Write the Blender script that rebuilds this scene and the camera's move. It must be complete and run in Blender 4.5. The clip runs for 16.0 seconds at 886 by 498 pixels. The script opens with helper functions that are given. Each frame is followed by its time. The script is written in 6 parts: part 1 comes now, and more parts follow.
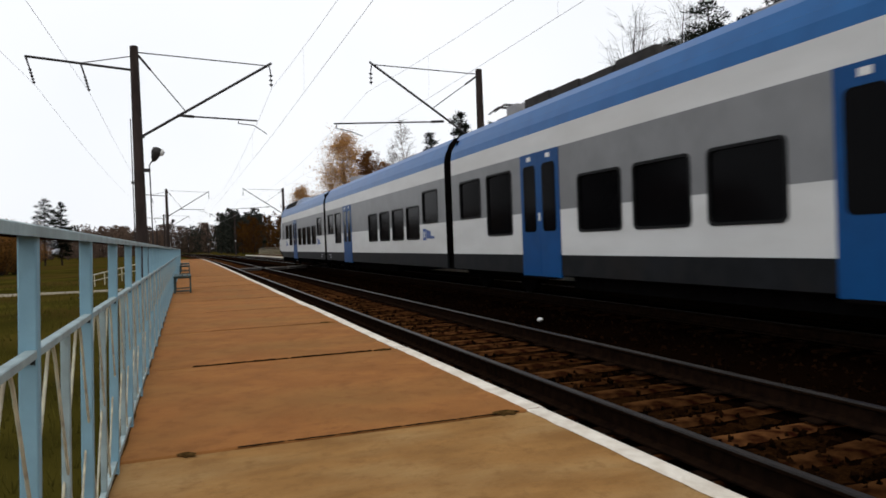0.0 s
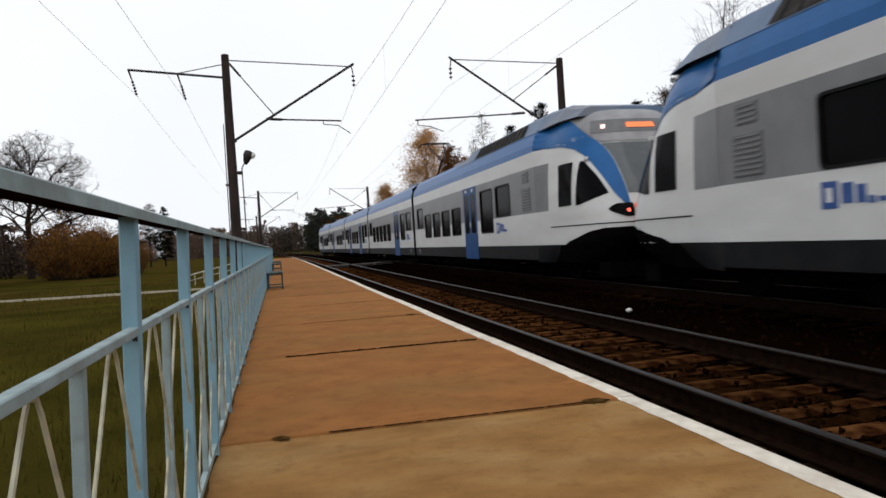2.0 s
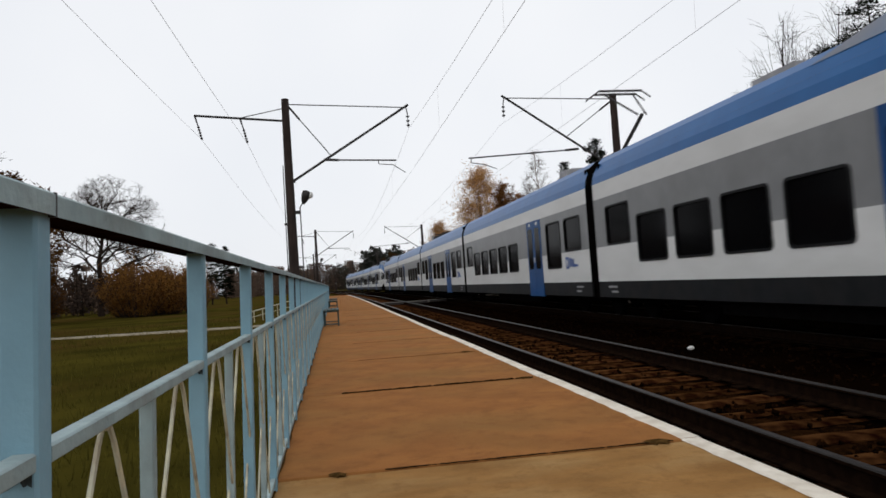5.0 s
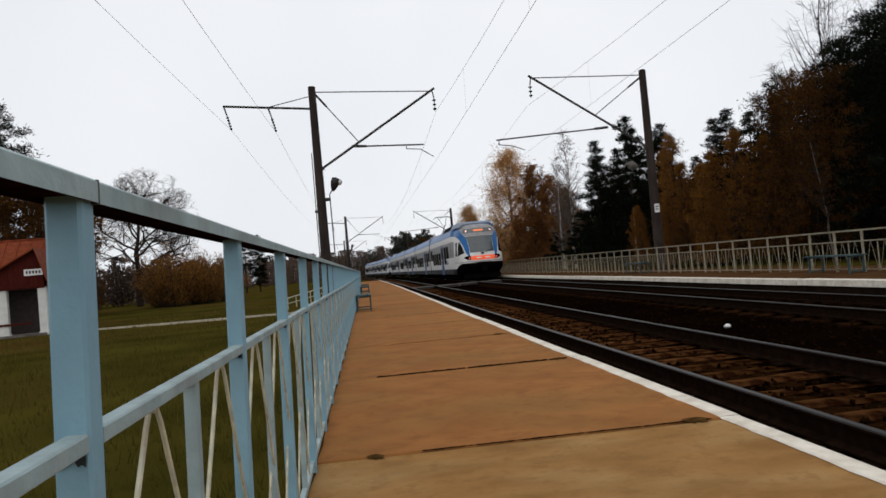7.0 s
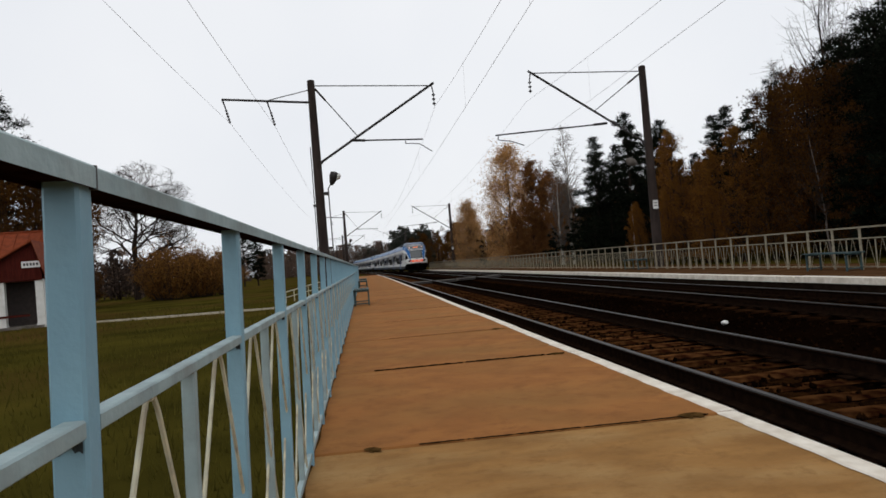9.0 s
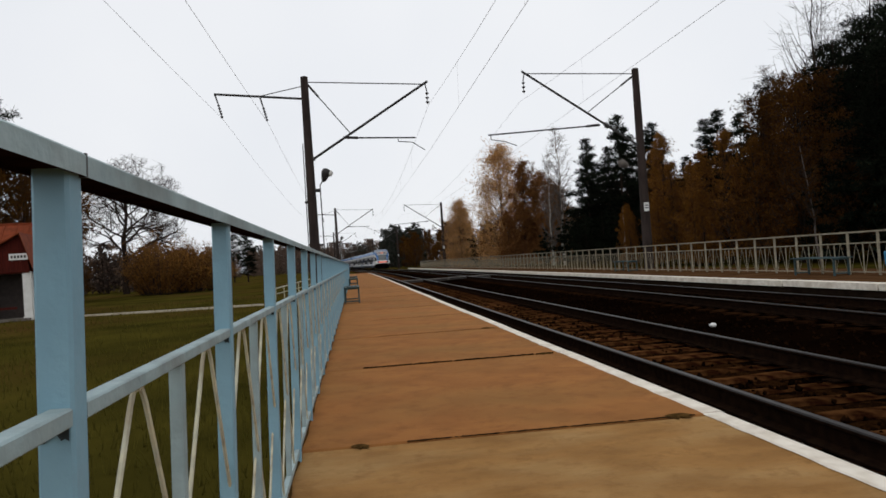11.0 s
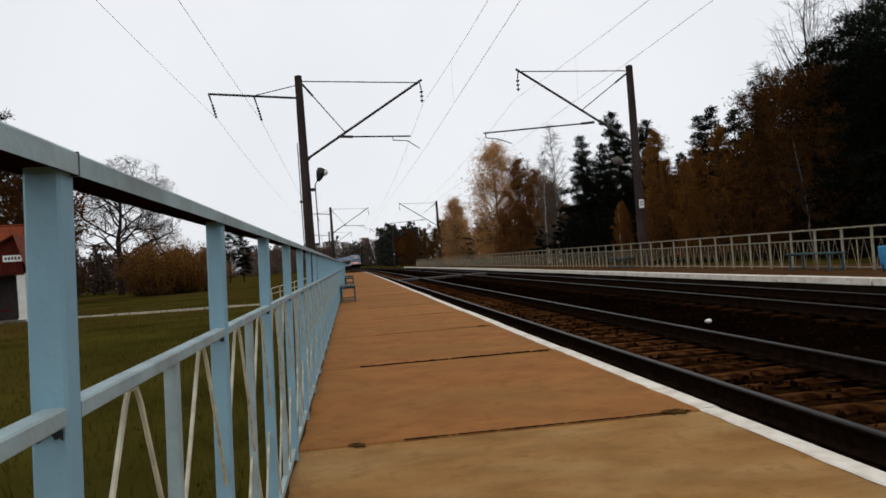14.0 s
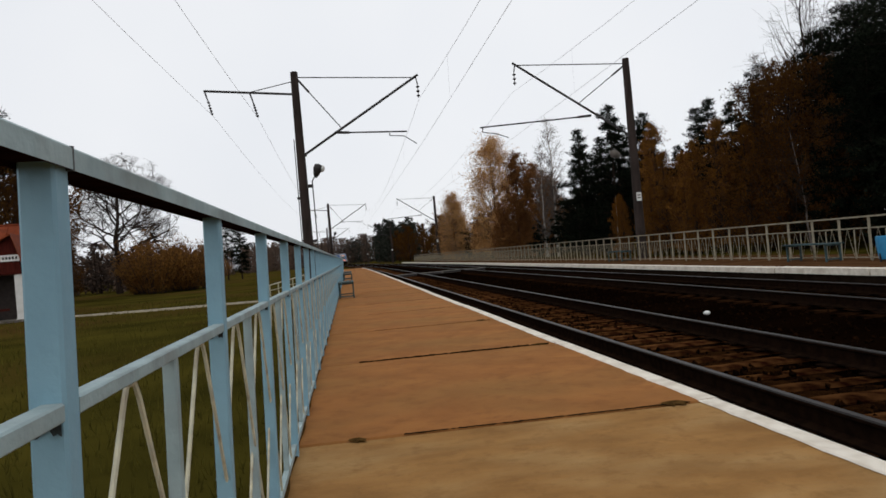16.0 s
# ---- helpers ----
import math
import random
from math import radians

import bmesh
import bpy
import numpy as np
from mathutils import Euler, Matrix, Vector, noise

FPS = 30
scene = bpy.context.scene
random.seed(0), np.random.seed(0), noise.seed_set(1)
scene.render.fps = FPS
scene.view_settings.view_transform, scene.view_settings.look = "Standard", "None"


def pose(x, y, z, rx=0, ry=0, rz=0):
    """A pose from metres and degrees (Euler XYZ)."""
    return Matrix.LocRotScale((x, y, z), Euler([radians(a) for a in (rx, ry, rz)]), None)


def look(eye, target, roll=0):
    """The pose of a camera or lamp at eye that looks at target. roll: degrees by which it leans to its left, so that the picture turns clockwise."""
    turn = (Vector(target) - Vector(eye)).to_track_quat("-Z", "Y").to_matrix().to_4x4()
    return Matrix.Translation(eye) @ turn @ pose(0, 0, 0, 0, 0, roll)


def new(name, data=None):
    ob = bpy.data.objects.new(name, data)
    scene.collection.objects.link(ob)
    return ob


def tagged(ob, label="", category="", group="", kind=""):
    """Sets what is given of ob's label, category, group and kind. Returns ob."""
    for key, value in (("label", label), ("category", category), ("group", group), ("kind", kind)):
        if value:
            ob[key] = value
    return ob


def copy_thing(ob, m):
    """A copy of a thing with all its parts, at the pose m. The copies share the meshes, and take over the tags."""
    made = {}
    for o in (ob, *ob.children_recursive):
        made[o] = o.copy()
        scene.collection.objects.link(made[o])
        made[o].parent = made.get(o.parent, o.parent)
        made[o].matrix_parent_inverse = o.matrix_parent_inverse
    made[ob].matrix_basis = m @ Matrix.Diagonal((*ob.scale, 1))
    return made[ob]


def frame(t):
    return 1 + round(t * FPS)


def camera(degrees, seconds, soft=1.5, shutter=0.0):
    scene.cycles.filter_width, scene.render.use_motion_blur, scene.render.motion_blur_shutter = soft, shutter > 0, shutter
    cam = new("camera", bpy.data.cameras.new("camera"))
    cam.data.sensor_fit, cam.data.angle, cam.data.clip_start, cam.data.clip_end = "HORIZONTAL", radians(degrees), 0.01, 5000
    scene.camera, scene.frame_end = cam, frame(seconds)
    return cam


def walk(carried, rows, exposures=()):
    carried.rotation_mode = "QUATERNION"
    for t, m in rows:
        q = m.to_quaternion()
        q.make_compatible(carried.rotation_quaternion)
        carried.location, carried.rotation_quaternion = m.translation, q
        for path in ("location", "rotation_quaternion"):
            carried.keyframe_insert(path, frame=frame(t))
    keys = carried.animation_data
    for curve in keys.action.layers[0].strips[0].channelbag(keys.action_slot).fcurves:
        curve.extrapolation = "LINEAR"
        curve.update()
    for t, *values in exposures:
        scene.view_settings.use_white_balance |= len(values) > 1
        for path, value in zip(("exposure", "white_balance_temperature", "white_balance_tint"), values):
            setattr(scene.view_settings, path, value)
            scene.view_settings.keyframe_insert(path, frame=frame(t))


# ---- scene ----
cam = camera(66.92, 16.0, soft=1.6, shutter=0.12)
PATH = [
    (0.0, pose(0.010, -0.035, 1.163, 89.28, 2.17, -20.97)),
    (0.5, pose(0.025, -0.008, 1.131, 87.53, 3.91, -17.03)),
    (1.0, pose(0.028, -0.009, 1.119, 87.92, 3.93, -16.68)),
    (1.5, pose(0.022, -0.006, 1.112, 88.49, 3.51, -15.60)),
    (2.0, pose(0.018, -0.003, 1.108, 89.20, 3.56, -13.85)),
    (2.5, pose(0.015, -0.009, 1.107, 90.14, 3.92, -12.89)),
    (3.0, pose(0.014, -0.011, 1.105, 90.81, 4.02, -11.86)),
    (3.5, pose(0.010, -0.001, 1.102, 91.68, 4.01, -11.36)),
    (6.0, pose(0.006, -0.009, 1.099, 92.76, 4.35, -7.47)),
    (6.5, pose(0.003, -0.008, 1.094, 92.07, 4.86, -6.81)),
    (7.0, pose(-0.001, -0.001, 1.093, 91.49, 5.15, -6.63)),
    (7.5, pose(-0.003, -0.000, 1.093, 91.69, 5.13, -6.34)),
    (8.0, pose(-0.003, 0.001, 1.092, 91.53, 5.06, -6.41)),
    (8.5, pose(-0.003, 0.002, 1.089, 91.58, 5.05, -6.69)),
    (9.0, pose(-0.003, 0.003, 1.085, 91.06, 4.76, -6.79)),
    (9.5, pose(-0.002, 0.002, 1.085, 91.24, 4.47, -6.80)),
    (12.0, pose(-0.002, -0.003, 1.074, 90.70, 3.83, -7.99)),
    (12.5, pose(-0.002, 0.001, 1.074, 90.68, 3.97, -8.09)),
    (13.0, pose(-0.001, -0.005, 1.075, 90.79, 4.11, -8.08)),
    (13.5, pose(-0.003, 0.000, 1.074, 91.00, 4.31, -8.04)),
    (14.0, pose(0.000, -0.002, 1.075, 90.76, 4.33, -7.92)),
    (14.5, pose(0.000, 0.000, 1.073, 90.52, 4.24, -7.85)),
    (15.0, pose(-0.002, 0.002, 1.069, 90.27, 4.29, -7.75)),
    (15.5, pose(-0.001, 0.000, 1.069, 90.37, 4.59, -8.00)),
    (16.0, pose(-0.000, 0.002, 1.070, 90.33, 4.95, -8.08)),
]
EXPOSURES = [(0.0, 0.06), (2.0, 0.06), (2.5, -0.07), (3.6, -0.08), (7.0, -0.12), (16.0, -0.15)]
walk(cam, PATH, EXPOSURES)

# ---- world and light: flat overcast autumn day ----
world = bpy.data.worlds.new("overcast_sky")
scene.world = world
world.use_nodes = True
wn, wl = world.node_tree.nodes, world.node_tree.links
sky = wn.new("ShaderNodeTexSky")
sky.sky_type, sky.sun_disc = "NISHITA", False
sky.sun_elevation, sky.sun_rotation = radians(28), radians(200)
sky.air_density, sky.dust_density = 1.0, 4.0
back = wn["Background"]
gain = wn.new("ShaderNodeMixRGB")
gain.blend_type, gain.inputs[0].default_value = "MIX", 0.93
cloud = wn.new("ShaderNodeTexNoise")
cloud.inputs["Scale"].default_value, cloud.inputs["Detail"].default_value = 1.4, 4.0
ramp = wn.new("ShaderNodeValToRGB")
ramp.color_ramp.elements[0].position, ramp.color_ramp.elements[1].position = 0.3, 0.7
ramp.color_ramp.elements[0].color = (8.85, 9.18, 9.80, 1)
ramp.color_ramp.elements[1].color = (10.2, 10.35, 10.65, 1)
wl.new(cloud.outputs["Fac"], ramp.inputs[0])
wl.new(sky.outputs[0], gain.inputs[1])
wl.new(ramp.outputs[0], gain.inputs[2])
wl.new(gain.outputs[0], back.inputs[0])
back.inputs[1].default_value = 0.1
sun = new("sun", bpy.data.lights.new("sun", "SUN"))
sun.data.energy, sun.data.angle, sun.data.color = 0.5, radians(60), (1.0, 0.94, 0.85)
sun.matrix_world = look((0, 0, 50), (12, 30, 0))

# ---- materials ----


def mat(name, c1, c2=None, rough=0.7, metal=0.0, scale=6.0, bump=0.0, bump_scale=40.0, detail=6.0, stretch=(1, 1, 1), stain=None, stain_scale=0.8, stain_amount=0.5, rand=0.0, spec=0.5, speck=None, speck_scale=30.0):
    """A surface: two colours mixed by grain, stains over it, fine relief, and a change from piece to piece."""
    m = bpy.data.materials.new(name)
    m.use_nodes = True
    n, l = m.node_tree.nodes, m.node_tree.links
    b = n["Principled BSDF"]
    b.inputs["Roughness"].default_value, b.inputs["Metallic"].default_value = rough, metal
    b.inputs["Specular IOR Level"].default_value = spec
    c2 = c2 or tuple(v * 0.75 for v in c1)
    tc, mp = n.new("ShaderNodeTexCoord"), n.new("ShaderNodeMapping")
    mp.inputs["Scale"].default_value = stretch
    l.new(tc.outputs["Object"], mp.inputs[0])
    t1 = n.new("ShaderNodeTexNoise")
    t1.inputs["Scale"].default_value, t1.inputs["Detail"].default_value = scale, detail
    l.new(mp.outputs[0], t1.inputs["Vector"])
    r1 = n.new("ShaderNodeValToRGB")
    r1.color_ramp.elements[0].position, r1.color_ramp.elements[1].position = 0.35, 0.65
    r1.color_ramp.elements[0].color, r1.color_ramp.elements[1].color = (*c2, 1), (*c1, 1)
    l.new(t1.outputs["Fac"], r1.inputs[0])
    col = r1.outputs[0]
    if stain:
        t2 = n.new("ShaderNodeTexNoise")
        t2.inputs["Scale"].default_value, t2.inputs["Detail"].default_value = stain_scale, 5.0
        l.new(mp.outputs[0], t2.inputs["Vector"])
        r2 = n.new("ShaderNodeValToRGB")
        r2.color_ramp.elements[0].position, r2.color_ramp.elements[1].position = 0.45, 0.68
        r2.color_ramp.elements[1].color = (stain_amount,) * 3 + (1,)
        l.new(t2.outputs["Fac"], r2.inputs[0])
        mx = n.new("ShaderNodeMixRGB")
        mx.inputs[2].default_value = (*stain, 1)
        l.new(r2.outputs[0], mx.inputs[0])
        l.new(col, mx.inputs[1])
        col = mx.outputs[0]
    if speck:
        t4, r4, m4 = n.new("ShaderNodeTexNoise"), n.new("ShaderNodeValToRGB"), n.new("ShaderNodeMixRGB")
        t4.inputs["Scale"].default_value, t4.inputs["Detail"].default_value, t4.inputs["Roughness"].default_value = speck_scale, 8.0, 0.75
        l.new(tc.outputs["Object"], t4.inputs["Vector"])
        r4.color_ramp.elements[0].position, r4.color_ramp.elements[1].position = 0.50, 0.70
        r4.color_ramp.elements[1].color = (0.8, 0.8, 0.8, 1)
        m4.inputs[2].default_value = (*speck, 1)
        l.new(t4.outputs["Fac"], r4.inputs[0])
        l.new(r4.outputs[0], m4.inputs[0])
        l.new(col, m4.inputs[1])
        col = m4.outputs[0]
    if rand:
        oi, hs, ml = n.new("ShaderNodeObjectInfo"), n.new("ShaderNodeHueSaturation"), n.new("ShaderNodeMapRange")
        ml.inputs[3].default_value, ml.inputs[4].default_value = 1 - rand, 1 + rand
        l.new(oi.outputs["Random"], ml.inputs[0])
        l.new(ml.outputs[0], hs.inputs["Value"])
        l.new(col, hs.inputs["Color"])
        col = hs.outputs[0]
    l.new(col, b.inputs["Base Color"])
    if bump:
        t3, bp = n.new("ShaderNodeTexNoise"), n.new("ShaderNodeBump")
        t3.inputs["Scale"].default_value, t3.inputs["Detail"].default_value = bump_scale, 4.0
        l.new(mp.outputs[0], t3.inputs["Vector"])
        bp.inputs["Strength"].default_value, bp.inputs["Distance"].default_value = bump, 0.02
        l.new(t3.outputs["Fac"], bp.inputs["Height"])
        l.new(bp.outputs[0], b.inputs["Normal"])
    return m


def leaf_mat(name, c1, c2, spread=0.35):
    """Leaves: each its own shade, with a little light through them."""
    m = bpy.data.materials.new(name)
    m.use_nodes = True
    n, l = m.node_tree.nodes, m.node_tree.links
    b = n["Principled BSDF"]
    b.inputs["Roughness"].default_value = 0.8
    b.inputs["Specular IOR Level"].default_value = 0.0
    g, r = n.new("ShaderNodeNewGeometry"), n.new("ShaderNodeValToRGB")
    r.color_ramp.elements[0].color, r.color_ramp.elements[1].color = (*c2, 1), (*c1, 1)
    l.new(g.outputs["Random Per Island"], r.inputs[0])
    oi, hs, ml = n.new("ShaderNodeObjectInfo"), n.new("ShaderNodeHueSaturation"), n.new("ShaderNodeMapRange")
    ml.inputs[3].default_value, ml.inputs[4].default_value = 1 - spread, 1 + spread
    l.new(oi.outputs["Random"], ml.inputs[0])
    l.new(ml.outputs[0], hs.inputs["Value"])
    l.new(r.outputs[0], hs.inputs["Color"])
    l.new(hs.outputs[0], b.inputs["Base Color"])
    tr, mx = n.new("ShaderNodeBsdfTranslucent"), n.new("ShaderNodeMixShader")
    l.new(hs.outputs[0], tr.inputs["Color"])
    mx.inputs[0].default_value = 0.3
    l.new(b.outputs[0], mx.inputs[1])
    l.new(tr.outputs[0], mx.inputs[2])
    l.new(mx.outputs[0], n["Material Output"].inputs[0])
    return m


def glow(name, c, strength):
    m = mat(name, c, c, 0.4)
    b = m.node_tree.nodes["Principled BSDF"]
    b.inputs["Emission Color"].default_value = (*c, 1)
    b.inputs["Emission Strength"].default_value = strength
    return m


M_SLAB = mat("trodden_concrete", (0.305, 0.130, 0.040), (0.230, 0.094, 0.029), 0.9, scale=2.6, detail=12.0, bump=0.5, bump_scale=45, stretch=(0.7, 1, 1), stain=(0.220, 0.118, 0.040), stain_scale=0.8, stain_amount=0.6, rand=0.06, spec=0.05, speck=(0.175, 0.070, 0.022), speck_scale=5.0)
M_SLABTAN = mat("tan_concrete", (0.305, 0.160, 0.054), (0.215, 0.108, 0.035), 0.9, scale=4.0, detail=12.0, bump=0.55, bump_scale=45, stretch=(0.5, 1, 1), stain=(0.36, 0.235, 0.105), stain_scale=2.2, stain_amount=0.6, spec=0.05, speck=(0.185, 0.092, 0.030), speck_scale=7.0)
M_FARSLAB = mat("brown_far_platform", (0.080, 0.041, 0.019), (0.048, 0.024, 0.011), 0.95, scale=1.2, spec=0.0)
# Near-black concrete for the faces below both platform edges.
M_SIDE = mat("blackish_concrete", (0.020, 0.013, 0.009), (0.010, 0.007, 0.005), 0.95, bump=0.4, spec=0.0)
M_WHITE = mat("white_edge_paint", (0.74, 0.69, 0.60), (0.60, 0.54, 0.45), 0.8, scale=9, bump=0.25, stain=(0.36, 0.29, 0.22), stain_scale=3.5, stain_amount=0.5, spec=0.1)
M_JOINT = mat("joint_dirt", (0.014, 0.008, 0.004), (0.006, 0.004, 0.002), 0.95, spec=0.0)
M_PATCH = mat("earth_in_pocket", (0.085, 0.046, 0.015), (0.035, 0.019, 0.006), 0.95, scale=20, bump=0.5, spec=0.0)
M_HOLLOW = mat("dark_hollow", (0.022, 0.010, 0.008), (0.010, 0.005, 0.004), 0.95, scale=14, spec=0.0)
M_POSTMARK = mat("dark_post_mark", (0.055, 0.070, 0.075), (0.020, 0.022, 0.022), 0.9, scale=60, spec=0.0)
M_RAILBLUE = mat("pale_blue_paint", (0.215, 0.375, 0.46), (0.175, 0.315, 0.395), 0.55, scale=5, bump=0.12, bump_scale=55, stain=(0.19, 0.31, 0.36), stain_scale=7, stain_amount=0.5, spec=0.25)
M_RAILTOP = mat("weathered_blue_paint", (0.33, 0.42, 0.43), (0.25, 0.33, 0.34), 0.6, scale=9, bump=0.2, stain=(0.17, 0.19, 0.18), stain_scale=6, stain_amount=0.6, spec=0.2)
M_ROD = mat("chipped_cream_paint", (0.56, 0.52, 0.36), (0.42, 0.42, 0.33), 0.6, scale=25, stain=(0.16, 0.10, 0.06), stain_scale=18, stain_amount=0.5)
M_FARRAIL = mat("faded_beige_paint", (0.30, 0.265, 0.19), (0.19, 0.165, 0.12), 0.7, scale=10, spec=0.1)
# Near-black colours stand in for crushed dark tones, far below real stone.
M_BALLAST = mat("near_black_ballast", (0.0032, 0.0014, 0.0007), (0.0009, 0.0004, 0.0003), 0.95, scale=26, bump=1.0, bump_scale=30, stain=(0.0060, 0.0026, 0.0011), stain_scale=0.6, stain_amount=0.5, spec=0.0)
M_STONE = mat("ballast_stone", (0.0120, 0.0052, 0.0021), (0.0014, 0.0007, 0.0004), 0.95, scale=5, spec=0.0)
M_SLEEPER = mat("dusty_sleeper", (0.086, 0.036, 0.0125), (0.011, 0.0028, 0.0014), 0.95, scale=5, bump=0.6, rand=0.4, spec=0.0)
M_GRIT = mat("brown_grit", (0.022, 0.0088, 0.0030), (0.0045, 0.0019, 0.0008), 0.95, scale=9, detail=10, bump=0.9, bump_scale=60, stain=(0.004, 0.002, 0.001), stain_scale=2.5, stain_amount=0.7, spec=0.0, speck=(0.038, 0.016, 0.0056), speck_scale=45.0)
# The same sleeper, coloured darker for the far track.
M_DARKSLEEPER = mat("dark_far_sleeper", (0.020, 0.0085, 0.0036), (0.003, 0.0015, 0.0008), 0.95, scale=5, bump=0.6, rand=0.4, spec=0.0)
M_RAILHEAD = mat("polished_rail_head", (0.016, 0.012, 0.010), (0.008, 0.006, 0.005), 0.42, 0.0, spec=0.2)
M_RAILWEB = mat("rusty_rail_web", (0.014, 0.0075, 0.0045), (0.006, 0.0035, 0.0025), 0.95, scale=12, spec=0.0)
M_GROUND = mat("autumn_turf", (0.056, 0.046, 0.0078), (0.026, 0.0225, 0.0042), 0.95, scale=0.35, bump=0.8, bump_scale=9, stain=(0.058, 0.032, 0.010), stain_scale=0.09, stain_amount=0.9, spec=0.0)
M_GRASS = leaf_mat("grass_blades", (0.085, 0.073, 0.014), (0.052, 0.045, 0.009), 0.1)
M_PATH = mat("sandy_path", (0.25, 0.215, 0.15), (0.18, 0.15, 0.10), 0.95, scale=3)
M_CONC = mat("grey_crossing_panel", (0.15, 0.135, 0.12), (0.085, 0.075, 0.065), 0.9, scale=5, bump=0.2, spec=0.05)
M_MAST = mat("grimy_mast_concrete", (0.046, 0.034, 0.030), (0.024, 0.018, 0.016), 0.9, scale=3, bump=0.3, stretch=(1, 1, 0.3), spec=0.1)
M_STEEL = mat("sooty_steel", (0.030, 0.026, 0.026), (0.018, 0.016, 0.016), 0.65, 0.3)
M_WIRE = mat("aged_copper_wire", (0.50, 0.50, 0.51), (0.42, 0.42, 0.43), 0.6, 0.0)
M_INSUL = mat("dark_porcelain", (0.045, 0.04, 0.045), (0.03, 0.026, 0.03), 0.25)
M_PLATE = mat("white_plate", (0.72, 0.72, 0.70), (0.6, 0.6, 0.58), 0.5)
M_BAR = mat("black_marking", (0.02, 0.02, 0.02), (0.015, 0.015, 0.015), 0.6)
M_CARWHITE = mat("train_white_paint", (0.64, 0.645, 0.635), (0.57, 0.575, 0.565), 0.35, scale=2, stain=(0.46, 0.45, 0.42), stain_scale=0.7, stain_amount=0.4, stretch=(1, 0.3, 1), spec=0.3)
M_CARGREY = mat("train_grey_paint", (0.20, 0.205, 0.21), (0.17, 0.175, 0.18), 0.35, scale=2, stain=(0.15, 0.15, 0.15), stain_scale=0.7, stain_amount=0.4, spec=0.3)
M_CARBLUE = mat("train_blue_paint", (0.010, 0.103, 0.30), (0.008, 0.088, 0.26), 0.35, scale=2, spec=0.2)
M_DOORBLUE = mat("door_blue_paint", (0.002, 0.060, 0.20), (0.0015, 0.048, 0.165), 0.4, scale=2, spec=0.15)
M_SKIRT = mat("train_dark_skirt", (0.009, 0.010, 0.012), (0.005, 0.006, 0.007), 0.6, scale=3, stain=(0.014, 0.011, 0.009), stain_scale=1.5, spec=0.12)
M_UNDER = mat("black_underframe", (0.005, 0.0045, 0.0045), (0.003, 0.0025, 0.0025), 0.9, spec=0.0)
M_ROOF = mat("train_grey_roof", (0.30, 0.30, 0.31), (0.22, 0.22, 0.23), 0.55, scale=3)
M_HUMP = mat("blue_grey_roof_cover", (0.13, 0.19, 0.29), (0.10, 0.15, 0.24), 0.5, scale=1.4, stain=(0.20, 0.20, 0.21), stain_scale=0.5, stain_amount=0.8, spec=0.3)
# Darker vent backing, with the shade between the louvres put into its colour.
M_VENT = mat("shaded_vent_grey", (0.155, 0.16, 0.165), (0.125, 0.13, 0.135), 0.5, scale=3, spec=0.2)
M_POD = mat("dark_roof_equipment", (0.050, 0.046, 0.043), (0.026, 0.024, 0.022), 0.8, scale=4, spec=0.1)
M_GLASS = mat("tinted_window_glass", (0.003, 0.003, 0.0035), (0.0025, 0.0025, 0.003), 0.12, spec=0.03)
M_SHIELD = mat("windscreen_glass", (0.07, 0.08, 0.085), (0.06, 0.07, 0.075), 0.08)
# The reflection on the lamp strip's glass is put in as plain grey.
M_STRIP = mat("reflection_grey_strip", (0.13, 0.135, 0.14), (0.10, 0.105, 0.11), 0.15, spec=0.5)
M_RUBBER = mat("black_rubber", (0.004, 0.004, 0.0045), (0.003, 0.003, 0.0035), 0.6, spec=0.15)
# The front panel is no lamp; a faint added emission brightens its orange.
M_ORANGE = glow("glowing_orange_panel", (0.80, 0.085, 0.012), 0.35)
M_TAIL = glow("red_tail_lamp", (1.0, 0.10, 0.06), 2.5)
M_TOPLAMP = glow("pale_top_lamp", (1.0, 0.62, 0.58), 1.2)
M_DISPLAY = glow("orange_display", (1.0, 0.26, 0.08), 0.30)
M_LOGO = mat("blue_logo", (0.015, 0.07, 0.26), (0.012, 0.06, 0.23), 0.4)
M_BARK = mat("dark_bark", (0.030, 0.021, 0.016), (0.014, 0.010, 0.008), 0.95, scale=6, bump=0.7, bump_scale=20, stretch=(1, 1, 0.25), spec=0.0)
M_BIRCH = mat("birch_bark", (0.50, 0.46, 0.40), (0.15, 0.12, 0.10), 0.85, scale=5, stretch=(1, 1, 2.5))
M_TWIG = mat("bare_twigs", (0.055, 0.040, 0.033), (0.03, 0.022, 0.018), 0.95, spec=0.0)
M_PALETWIG = mat("pale_birch_twigs", (0.150, 0.125, 0.110), (0.095, 0.075, 0.065), 0.95, spec=0.1)
M_GOLD = leaf_mat("golden_birch_leaves", (0.62, 0.36, 0.145), (0.33, 0.165, 0.058), 0.12)
M_RUSSET = leaf_mat("russet_leaves", (0.100, 0.043, 0.0095), (0.034, 0.0145, 0.0038), 0.3)
M_TAN = leaf_mat("tan_birch_leaves", (0.25, 0.112, 0.039), (0.110, 0.048, 0.016), 0.2)
M_RUST = leaf_mat("rust_orange_leaves", (0.205, 0.088, 0.017), (0.082, 0.035, 0.008), 0.3)
M_PALELEAF = leaf_mat("last_pale_leaves", (0.24, 0.19, 0.13), (0.14, 0.11, 0.08), 0.2)
M_BUSH = leaf_mat("brown_bush_leaves", (0.25, 0.120, 0.030), (0.105, 0.050, 0.014), 0.12)
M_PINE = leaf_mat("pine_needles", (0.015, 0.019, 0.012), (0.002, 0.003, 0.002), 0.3)
